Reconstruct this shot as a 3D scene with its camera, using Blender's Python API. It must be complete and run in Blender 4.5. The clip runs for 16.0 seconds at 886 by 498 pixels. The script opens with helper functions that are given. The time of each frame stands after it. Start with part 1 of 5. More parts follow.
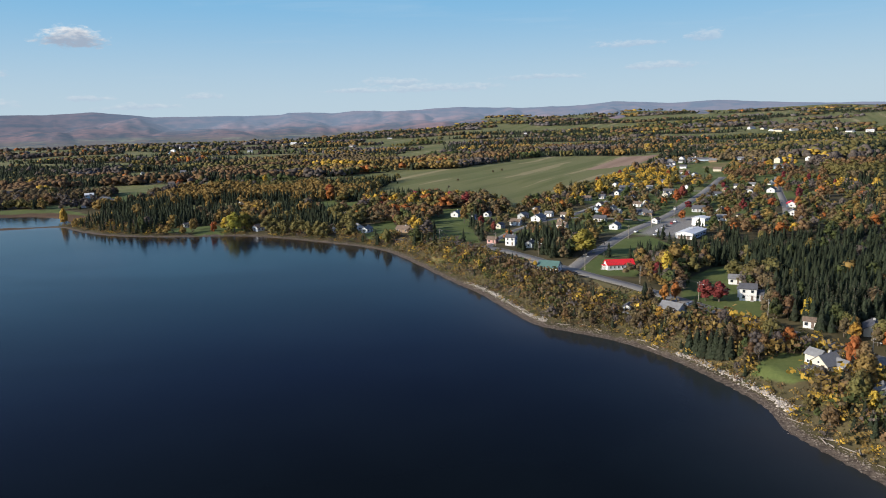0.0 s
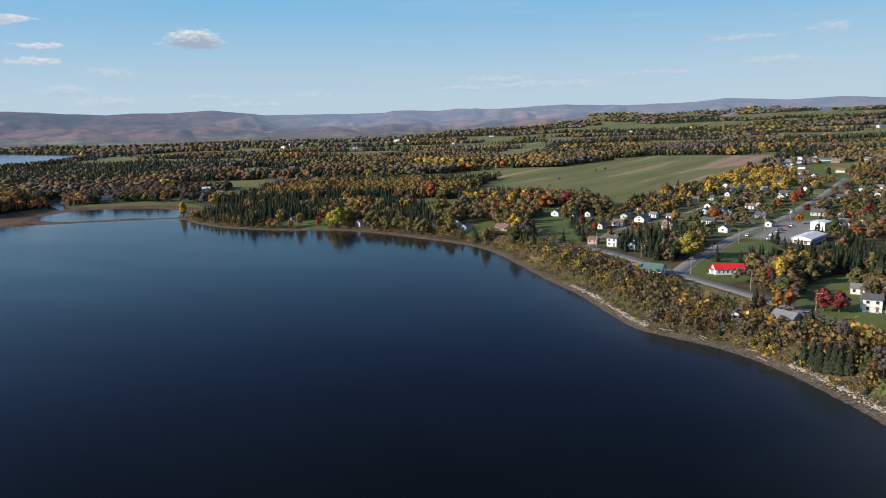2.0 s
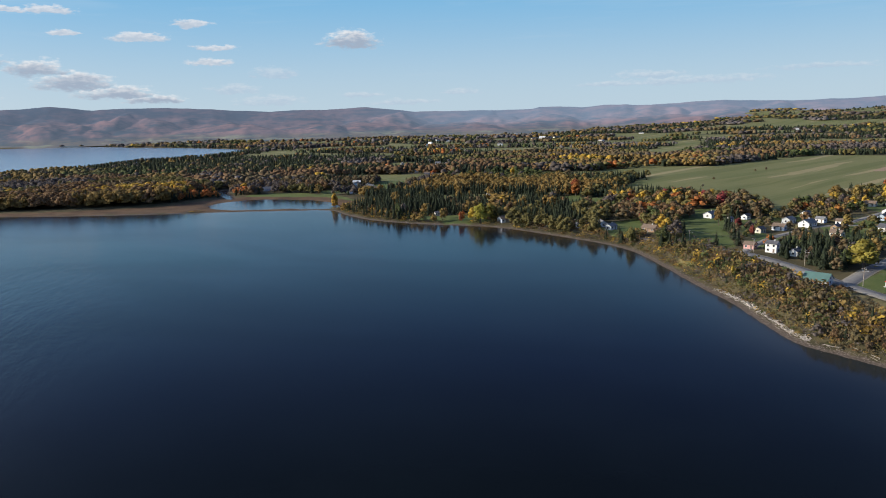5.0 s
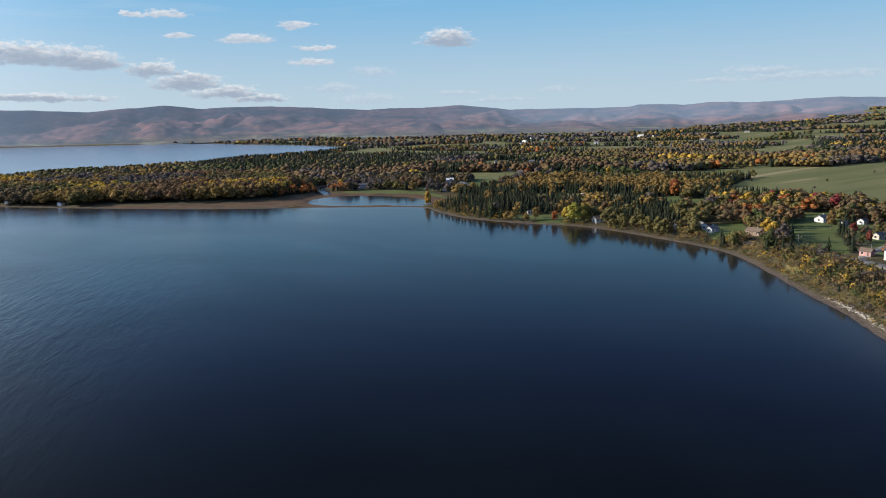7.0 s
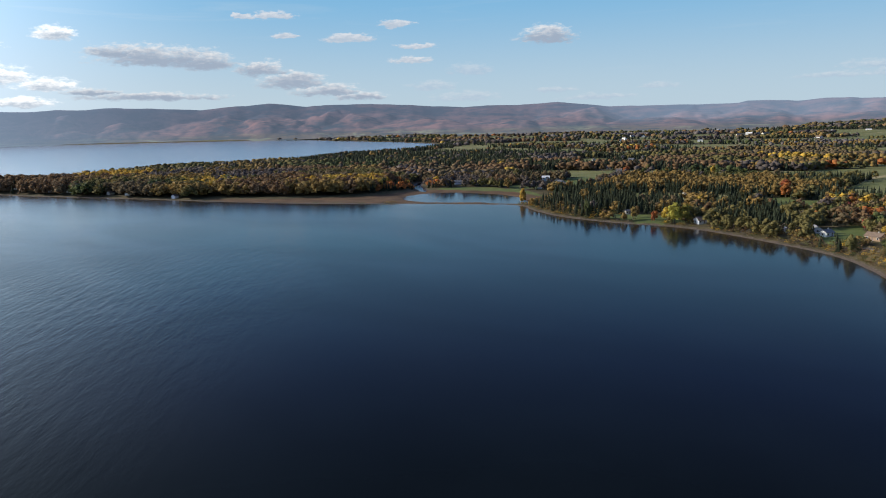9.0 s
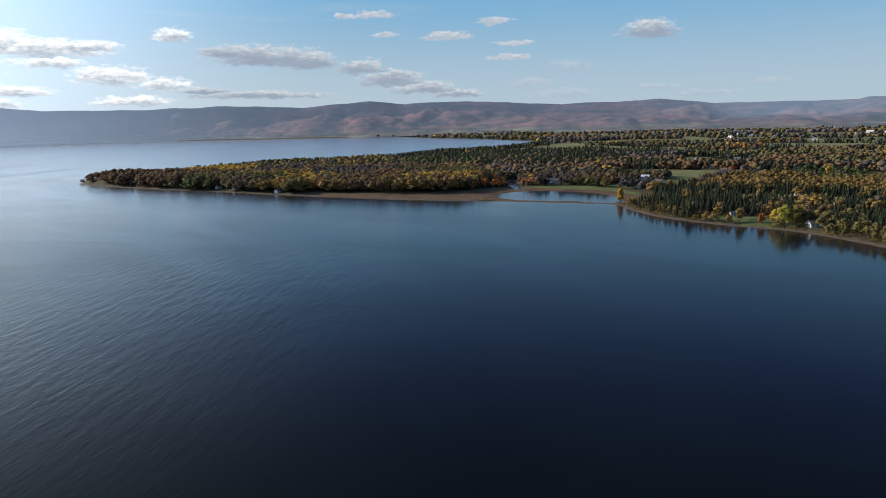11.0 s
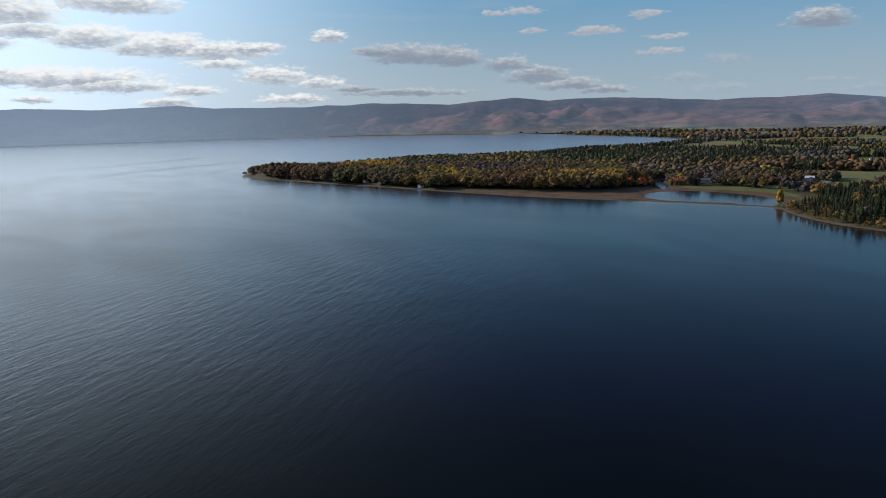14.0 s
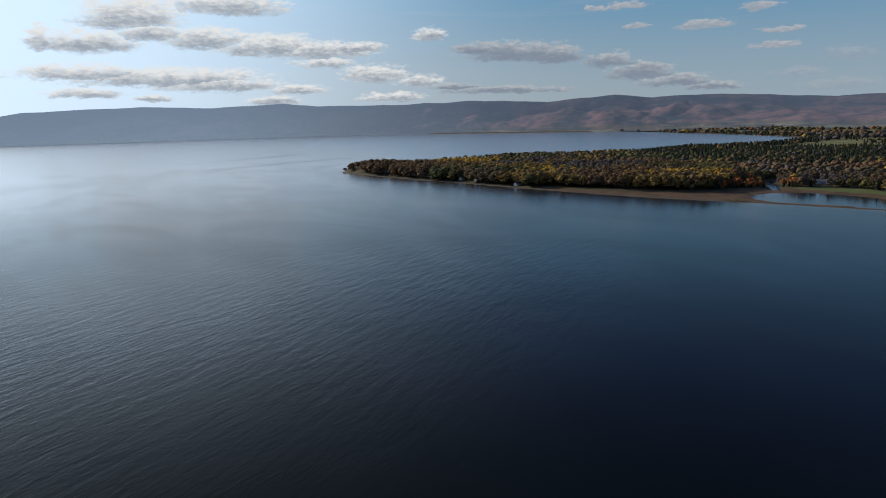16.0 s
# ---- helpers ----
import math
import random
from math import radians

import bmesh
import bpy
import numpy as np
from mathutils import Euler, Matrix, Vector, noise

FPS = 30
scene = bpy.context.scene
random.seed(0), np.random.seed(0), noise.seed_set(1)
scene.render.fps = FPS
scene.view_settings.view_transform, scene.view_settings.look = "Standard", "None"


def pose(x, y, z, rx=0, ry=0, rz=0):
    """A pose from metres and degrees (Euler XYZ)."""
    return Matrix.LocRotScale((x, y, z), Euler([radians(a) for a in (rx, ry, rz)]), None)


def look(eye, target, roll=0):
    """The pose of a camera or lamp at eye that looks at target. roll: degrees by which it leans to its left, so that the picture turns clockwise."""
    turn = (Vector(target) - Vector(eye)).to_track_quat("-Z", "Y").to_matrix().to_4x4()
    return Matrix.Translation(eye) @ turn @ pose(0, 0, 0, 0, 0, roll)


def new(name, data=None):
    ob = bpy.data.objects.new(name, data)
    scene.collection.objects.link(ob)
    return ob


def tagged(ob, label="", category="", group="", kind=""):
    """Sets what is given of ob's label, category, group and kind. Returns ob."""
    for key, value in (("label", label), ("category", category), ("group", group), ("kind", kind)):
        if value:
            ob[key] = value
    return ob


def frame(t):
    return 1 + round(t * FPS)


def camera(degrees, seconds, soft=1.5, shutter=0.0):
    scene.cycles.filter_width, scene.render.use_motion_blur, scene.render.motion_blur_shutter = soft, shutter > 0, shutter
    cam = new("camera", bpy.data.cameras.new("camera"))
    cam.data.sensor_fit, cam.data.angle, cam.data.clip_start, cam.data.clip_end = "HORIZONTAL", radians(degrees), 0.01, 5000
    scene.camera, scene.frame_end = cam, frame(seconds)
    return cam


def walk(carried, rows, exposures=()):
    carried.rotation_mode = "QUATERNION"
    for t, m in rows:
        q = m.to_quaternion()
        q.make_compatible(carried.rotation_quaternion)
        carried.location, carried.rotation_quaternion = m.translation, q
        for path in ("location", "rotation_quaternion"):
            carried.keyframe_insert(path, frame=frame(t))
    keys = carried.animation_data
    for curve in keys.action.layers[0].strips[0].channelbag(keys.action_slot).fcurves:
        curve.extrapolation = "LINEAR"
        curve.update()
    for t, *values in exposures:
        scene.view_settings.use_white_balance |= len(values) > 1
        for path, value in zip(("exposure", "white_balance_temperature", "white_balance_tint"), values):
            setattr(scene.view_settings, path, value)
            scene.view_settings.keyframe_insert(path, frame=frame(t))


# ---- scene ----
# Metres, z up. The water lies at z = 0, the camera hovers 85 m above it and turns to its left.
cam = camera(64.1, 16.0, soft=1.0)
# seconds, place east and north, turn to the left, pitch, roll (degrees)
ROWS = [
    (0, 0.00, 0.00, 0.00, -10.38, -1.50),
    (0.5, 0.04, 0.21, 2.06, -10.35, -1.51),
    (1, 0.07, 0.43, 4.09, -10.35, -1.51),
    (1.5, 0.08, 0.65, 6.09, -10.34, -1.51),
    (2, 0.09, 0.87, 8.12, -10.35, -1.51),
    (2.5, 0.08, 1.10, 9.99, -10.35, -1.50),
    (3, 0.06, 1.33, 11.98, -10.35, -1.52),
    (3.5, 0.03, 1.57, 13.92, -10.35, -1.51),
    (4, -0.01, 1.81, 15.87, -10.34, -1.48),
    (6.5, -0.40, 3.06, 25.34, -10.34, -1.45),
    (7, -0.51, 3.32, 27.23, -10.32, -1.44),
    (7.5, -0.63, 3.59, 29.18, -10.33, -1.46),
    (8, -0.76, 3.86, 31.09, -10.34, -1.48),
    (8.5, -0.91, 4.13, 33.01, -10.33, -1.48),
    (9, -1.07, 4.41, 34.93, -10.35, -1.49),
    (11.5, -2.02, 5.86, 44.48, -10.36, -1.50),
    (12, -2.25, 6.16, 46.37, -10.36, -1.50),
    (12.5, -2.49, 6.47, 48.31, -10.36, -1.51),
    (13, -2.74, 6.77, 50.21, -10.35, -1.52),
    (13.5, -3.00, 7.09, 52.11, -10.35, -1.51),
    (14, -3.27, 7.40, 54.01, -10.34, -1.50),
    (14.5, -3.56, 7.72, 55.93, -10.35, -1.49),
    (15, -3.85, 8.05, 57.93, -10.34, -1.50),
    (15.5, -4.16, 8.38, 59.87, -10.35, -1.50),
    (16, -4.48, 8.71, 61.80, -10.34, -1.50),
]


def hover(px, py, yaw, pitch, roll):
    a, b = radians(yaw), radians(pitch)
    eye = Vector((px, py, 85.0))
    return look(eye, eye + 100 * Vector((-math.sin(a) * math.cos(b), math.cos(a) * math.cos(b), math.sin(b))), roll)


walk(cam, [(t, hover(*row)) for t, *row in ROWS],
     [(0, 0.48), (4, 0.48), (9, 0.45), (11.5, 0.25), (12.5, 0.15), (14, -0.04), (16, -0.27)])

# ---- light ----
SUN_AZ, SUN_EL = 108.0, 21.0          # degrees to the left of +y, and above the horizon
sun_dir = Vector((-math.sin(radians(SUN_AZ)) * math.cos(radians(SUN_EL)),
                  math.cos(radians(SUN_AZ)) * math.cos(radians(SUN_EL)), math.sin(radians(SUN_EL))))
sun = new("sun", bpy.data.lights.new("sun", "SUN"))
sun.data.energy, sun.data.angle, sun.data.color = 5.0, radians(0.6), (1.0, 0.90, 0.76)
sun.matrix_world = look((0, 0, 300), Vector((0, 0, 300)) - sun_dir)


class Nodes:
    """Short forms for building node trees."""

    def __init__(self, tree):
        self.tree = tree
        tree.nodes.clear()

    def add(self, kind, **sockets):
        n = self.tree.nodes.new(kind)
        for key, value in sockets.items():
            n.inputs[int(key[1:]) if key[0] == "i" and key[1:].isdigit() else key.replace("_", " ")].default_value = value
        return n

    def put(self, value, socket):
        if isinstance(value, (int, float, tuple)):
            if isinstance(value, tuple) and len(value) == 3 and socket.type == "RGBA":
                value = (*value, 1)
            socket.default_value = value
        else:
            self.tree.links.new(value, socket)

    def math(self, op, a, b=0.0, c=0.0, clamp=False):
        n = self.tree.nodes.new("ShaderNodeMath")
        n.operation, n.use_clamp = op, clamp
        for v, s in zip((a, b, c), n.inputs):
            self.put(v, s)
        return n.outputs[0]

    def mix(self, fac, a, b, blend="MIX"):
        n = self.tree.nodes.new("ShaderNodeMix")
        n.data_type, n.blend_type = "RGBA", blend
        self.put(fac, n.inputs[0]), self.put(a, n.inputs[6]), self.put(b, n.inputs[7])
        return n.outputs[2]

    def noise(self, vector, scale, detail=3.0, rough=0.55, distort=0.0):
        n = self.add("ShaderNodeTexNoise")
        n.inputs["Scale"].default_value, n.inputs["Detail"].default_value = scale, detail
        n.inputs["Roughness"].default_value, n.inputs["Distortion"].default_value = rough, distort
        if vector is not None:
            self.put(vector, n.inputs["Vector"])
        return n.outputs["Fac"]

    def ramp(self, fac, lo, hi):
        n = self.tree.nodes.new("ShaderNodeMapRange")
        n.interpolation_type = "SMOOTHSTEP"
        self.put(fac, n.inputs[0])
        n.inputs[1].default_value, n.inputs[2].default_value = lo, hi
        return n.outputs[0]

    def attr(self, name, out="Fac"):
        n = self.tree.nodes.new("ShaderNodeAttribute")
        n.attribute_name = name
        return n.outputs[out]

    def scaled(self, vector, sx, sy, sz, turn=0.0):
        n = self.add("ShaderNodeMapping")
        n.inputs["Scale"].default_value = (sx, sy, sz)
        n.inputs["Rotation"].default_value = (0, 0, turn)
        self.put(vector, n.inputs["Vector"])
        return n.outputs[0]


# Clouds: azimuth to the left of +y, elevation, half width, half height (degrees).
CLOUDS_WEST = [
    (77.3, 8.8, 3.4, 0.7), (84.2, 8.0, 3.1, 1.1), (83.1, 6.8, 2.2, 0.6), (79.1, 6.4, 2.9, 0.7), (74.7, 5.9, 3.5, 0.7), (71.0, 5.5, 3.6, 0.6),
    (68.6, 5.7, 2.4, 0.4), (70.6, 4.6, 1.8, 0.4), (66.8, 3.7, 2.1, 0.6), (63.2, 3.1, 1.5, 0.4), 
    (87.5, 3.9, 4.0, 0.5), (82.1, 3.6, 6.1, 0.6), (78.6, 3.1, 4.0, 0.5), (72.9, 2.6, 1.9, 0.3), (87.8, 2.5, 2.2, 0.3), (87.3, 6.1, 2.7, 0.7),
    (90.2, 6.2, 0.7, 0.7), (65.5, 1.9, 2.2, 0.3), (62.4, 6.6, 1.1, 0.4), (83.2, 2.1, 1.2, 0.2), (74.6, 1.8, 1.8, 0.3)]
CLOUDS_MID = [
    (55.7, 5.1, 4.6, 0.8), (58.8, 5.4, 1.9, 0.6), (52.6, 4.8, 2.2, 0.7), (48.7, 4.2, 1.9, 0.6), (46.2, 3.3, 2.6, 0.7), (43.6, 2.5, 2.6, 0.5),
    (41.0, 2.0, 2.2, 0.3), (60.6, 2.6, 1.9, 0.3), (56.6, 2.2, 5.3, 0.3), (26.4, 6.3, 2.2, 0.7)]
CLOUDS_SMALL = [
    (47.2, 8.1, 1.7, 0.3), (49.6, 8.0, 0.8, 0.2), (46.8, 6.6, 1.1, 0.2), (41.8, 6.4, 2.1, 0.3), (38.3, 7.4, 1.4, 0.3), (36.7, 5.7, 1.5, 0.2),
    (37.2, 4.7, 1.7, 0.3)]
CLOUDS_THIN = [
    (35.4, 2.7, 1.9, 0.4), (32.4, 3.9, 1.9, 0.5), (32.8, 1.8, 2.7, 0.4), (-19.9, 5.6, 1.4, 0.4), (-14.7, 5.3, 2.6, 0.3), (-17.0, 3.6, 3.1, 0.3),
    (-8.1, 3.1, 3.5, 0.2), (3.4, 3.0, 2.7, 0.3), (0.7, 2.5, 6.0, 0.3), (6.1, 2.4, 3.1, 0.2), (17.9, 2.2, 1.7, 0.3), (22.3, 1.5, 3.0, 0.2),
    (26.0, 2.1, 1.7, 0.2)]

world = bpy.data.worlds.new("sky")
scene.world = world
world.use_nodes = True
w = Nodes(world.node_tree)
sky = w.add("ShaderNodeTexSky")
sky.sky_type, sky.sun_disc = "NISHITA", False
sky.sun_elevation, sky.sun_rotation = radians(SUN_EL), radians(-SUN_AZ)
sky.air_density, sky.dust_density, sky.ozone_density = 1.0, 0.6, 1.4
gen = w.add("ShaderNodeTexCoord").outputs["Generated"]
sep = w.add("ShaderNodeSeparateXYZ")
w.put(gen, sep.inputs[0])
gx, gy, gz = sep.outputs
az = w.math("MULTIPLY", w.math("ARCTAN2", w.math("MULTIPLY", gx, -1.0), gy), 57.2958)
el = w.math("MULTIPLY", w.math("ARCSINE", gz), 57.2958)
comb = w.add("ShaderNodeCombineXYZ")
w.put(az, comb.inputs[0]), w.put(w.math("MULTIPLY", el, 2.4), comb.inputs[1])
puff = w.noise(comb.outputs[0], 0.55, 6.0, 0.6)
fine = w.noise(comb.outputs[0], 1.7, 5.0, 0.62)
warp = w.math("ADD", w.math("MULTIPLY", w.math("SUBTRACT", puff, 0.5), 1.5), w.math("MULTIPLY", w.math("SUBTRACT", fine, 0.5), 1.7))

# the clouds' outlines are torn by noise before they are laid out
tear = w.add("ShaderNodeTexNoise")
tear.inputs["Scale"].default_value, tear.inputs["Detail"].default_value, tear.inputs["Roughness"].default_value = 0.8, 6.0, 0.6
w.put(comb.outputs[0], tear.inputs["Vector"])
torn = w.add("ShaderNodeSeparateColor")
w.put(tear.outputs["Color"], torn.inputs[0])
caz = w.math("ADD", az, w.math("MULTIPLY", w.math("SUBTRACT", torn.outputs[0], 0.5), 2.6))
cel = w.math("ADD", el, w.math("MULTIPLY", w.math("SUBTRACT", torn.outputs[1], 0.5), 0.75))


def cloud_field(clouds, grow):
    """How deep the direction lies inside the nearest cloud, and how high within it."""
    best, level = None, None
    for a0, e0, ha, he in clouds:
        u = w.math("DIVIDE", w.math("SUBTRACT", caz, a0), ha * 1.18 * grow)
        v = w.math("DIVIDE", w.math("SUBTRACT", cel, e0 - he * 0.3), he * 1.5 * grow)
        # flat bases, heaped tops
        v = w.math("MAXIMUM", v, w.math("MULTIPLY", v, -1.7))
        d = w.math("SUBTRACT", 1.0, w.math("ADD", w.math("MULTIPLY", u, u), w.math("MULTIPLY", v, v)))
        v = w.math("DIVIDE", w.math("SUBTRACT", cel, e0), he)
        if best is None:
            best, level = d, v
        else:
            more = w.math("GREATER_THAN", d, best)
            level = w.math("ADD", level, w.math("MULTIPLY", more, w.math("SUBTRACT", v, level)))
            best = w.math("MAXIMUM", best, d)
    return best, level


def cloud_layer(base, clouds, strength, dark, light, thick=0.5, soft=0.55, lit=0.0, grow=1.0):
    best, level = cloud_field(clouds, grow)
    depth = w.math("ADD", best, warp)
    body = w.ramp(depth, 0.0, soft)
    # heads and thin rims catch the sun, the thick undersides are grey
    tone = w.math("ADD", w.math("MULTIPLY", level, 0.55), w.math("MULTIPLY", w.math("SUBTRACT", fine, 0.5), 2.6))
    tone = w.math("SUBTRACT", tone, w.math("MULTIPLY", w.math("MAXIMUM", depth, 0.0), thick))
    colour = w.mix(w.ramp(tone, -0.75 - lit, 0.5 - lit), dark, light)
    return w.mix(w.math("MULTIPLY", body, strength), base, colour)


# thin high veil, denser and brighter towards the sun and the horizon
streaks = w.noise(w.scaled(comb.outputs[0], 0.05, 0.3, 1.0), 1.3, 5.0, 0.62, 0.6)
near_sun = w.ramp(w.math("ABSOLUTE", w.math("SUBTRACT", az, SUN_AZ)), 75.0, 0.0)
low = w.ramp(el, 12.0, 0.0)
veil = w.math("MULTIPLY", w.ramp(streaks, 0.42, 0.8), w.math("MULTIPLY_ADD", near_sun, 0.5, 0.12))
veil = w.math("MAXIMUM", veil, w.math("MULTIPLY", w.math("MULTIPLY", low, 0.72), w.math("MULTIPLY_ADD", near_sun, 0.9, 0.12)))
# clear autumn air: the low sky is a clean blue that pales towards the horizon
low_sky = w.mix(w.ramp(el, 0.0, 11.0), (5.6, 7.4, 8.8), (2.2, 5.6, 9.0))
sunward = w.ramp(w.math("ABSOLUTE", w.math("SUBTRACT", az, SUN_AZ)), 135.0, 25.0)
low_sky = w.mix(w.ramp(el, 9.0, 21.0), low_sky, w.mix(sunward, (0.70, 1.80, 6.6), (1.50, 3.10, 8.4)))
colour = w.mix(w.math("MULTIPLY", w.ramp(el, 75.0, 20.0), 0.92), sky.outputs[0], low_sky)
colour = w.mix(veil, colour, (8.4, 8.8, 9.2))
# the bright hazy air round the sun
toward = w.add("ShaderNodeVectorMath")
toward.operation = "DOT_PRODUCT"
w.put(gen, toward.inputs[0])
toward.inputs[1].default_value = sun_dir
glow = w.math("POWER", w.ramp(toward.outputs["Value"], 0.35, 1.0), 3.0)
colour = w.mix(w.math("MULTIPLY", glow, 0.9), colour, (15.8, 20.0, 24.4))
colour = cloud_layer(colour, CLOUDS_THIN, 0.42, (5.2, 6.2, 7.8), (8.4, 8.8, 9.4), 0.2, 1.0)
colour = cloud_layer(colour, CLOUDS_SMALL, 0.8, (6.2, 6.8, 7.8), (9.4, 9.4, 9.7), 0.2, 0.8)
colour = cloud_layer(colour, CLOUDS_MID, 0.94, (4.2, 5.0, 6.3), (9.8, 9.9, 10.1), 0.75, 0.9, 0.2)
colour = cloud_layer(colour, CLOUDS_WEST, 0.95, (5.8, 6.7, 7.9), (15.4, 15.4, 15.2), 0.6, 0.9, 0.42, 1.25)
bg = w.add("ShaderNodeBackground", Strength=0.062)
w.put(colour, bg.inputs[0])
w.put(bg.outputs[0], w.add("ShaderNodeOutputWorld").inputs[0])


# ---- materials ----
def material(name, build, rough=0.9, metal=0.0, spec=0.3):
    mat = bpy.data.materials.new(name)
    mat.use_nodes = True
    n = Nodes(mat.node_tree)
    shader = n.add("ShaderNodeBsdfPrincipled", Roughness=rough, Metallic=metal)
    shader.inputs["Specular IOR Level"].default_value = spec
    surface = build(n, shader)
    n.put(surface or shader.outputs[0], n.add("ShaderNodeOutputMaterial").inputs[0])
    return mat


def position(n):
    return n.tree.nodes.new("ShaderNodeNewGeometry").outputs["Position"]


def bump(n, shader, height, strength, distance):
    b = n.add("ShaderNodeBump", Strength=strength, Distance=distance)
    n.put(height, b.inputs["Height"])
    n.put(b.outputs[0], shader.inputs["Normal"])


def plain(name, colour, rough=0.8, scale=1.5, vary=0.25, metal=0.0, spec=0.3):
    """A surface of one colour with broad stains and fine grain."""
    def build(n, s):
        p = position(n)
        stain = n.noise(p, scale, 4.0)
        grain = n.noise(p, scale * 9.0, 2.0)
        dark = tuple(c * (1 - vary) for c in colour)
        light = tuple(min(1.0, c * (1 + vary * 0.6)) for c in colour)
        f = n.math("MULTIPLY_ADD", stain, 0.7, n.math("MULTIPLY", grain, 0.3))
        n.put(n.mix(n.ramp(f, 0.25, 0.75), dark, light), s.inputs["Base Color"])
        bump(n, s, grain, 0.15, 0.02)
    return material(name, build, rough, metal, spec)


def ground_nodes(n, s):
    p = position(n)
    broad, mid, fine_g = n.noise(p, 0.008, 4.0), n.noise(p, 0.06, 4.0), n.noise(p, 0.9, 3.0)
    # woodland floor
    c = n.mix(n.ramp(mid, 0.35, 0.65), (0.046, 0.040, 0.021), (0.086, 0.070, 0.035))
    # open grass
    grass = n.mix(n.ramp(n.math("MULTIPLY_ADD", fine_g, 0.35, n.math("MULTIPLY", mid, 0.65)), 0.3, 0.7),
                  (0.060, 0.085, 0.024), (0.105, 0.122, 0.040))
    dry = n.mix(n.ramp(mid, 0.3, 0.7), (0.17, 0.13, 0.060), (0.115, 0.110, 0.040))
    # crop strips run along the field
    strip = n.scaled(p, 1.0, 1.0, 1.0, radians(26.8))
    sx = n.add("ShaderNodeSeparateXYZ")
    n.put(strip, sx.inputs[0])
    lane = n.add("ShaderNodeCombineXYZ")
    n.put(n.math("MULTIPLY", sx.outputs[0], 0.030), lane.inputs[0]), n.put(n.math("MULTIPLY", sx.outputs[1], 0.0016), lane.inputs[1])
    lanes = n.noise(lane.outputs[0], 1.0, 3.0, 0.6)
    fields = n.mix(n.ramp(lanes, 0.40, 0.50), (0.108, 0.114, 0.041), (0.140, 0.139, 0.056))
    fields = n.mix(n.ramp(lanes, 0.60, 0.625), fields, (0.240, 0.200, 0.105))
    fields = n.mix(n.math("MULTIPLY", n.ramp(broad, 0.45, 0.7), 0.35), fields, (0.085, 0.108, 0.034))
    wobble = n.math("MULTIPLY", n.math("SUBTRACT", mid, 0.5), 0.7)

    def mask(name):
        return n.ramp(n.math("ADD", n.attr(name), wobble), 0.32, 0.62)

    c = n.mix(mask("meadow"), c, dry)
    c = n.mix(mask("lawn"), c, grass)
    c = n.mix(mask("field"), c, fields)
    c = n.mix(mask("tilled"), c, n.mix(n.ramp(lanes, 0.4, 0.6), (0.215, 0.140, 0.100), (0.270, 0.185, 0.130)))
    marsh = n.mix(n.ramp(mid, 0.3, 0.7), (0.062, 0.037, 0.022), (0.112, 0.068, 0.038))
    c = n.mix(mask("marsh"), c, marsh)
    stones = n.mix(n.ramp(fine_g, 0.3, 0.7), (0.052, 0.039, 0.031), (0.125, 0.098, 0.077))
    c = n.mix(mask("beach"), c, stones)
    c = n.mix(n.attr("paved"), c, n.mix(n.ramp(fine_g, 0.3, 0.7), (0.16, 0.15, 0.14), (0.25, 0.235, 0.215)))
    n.put(c, s.inputs["Base Color"])
    bump(n, s, n.math("ADD", mid, n.math("MULTIPLY", fine_g, 0.3)), 0.5, 1.0)


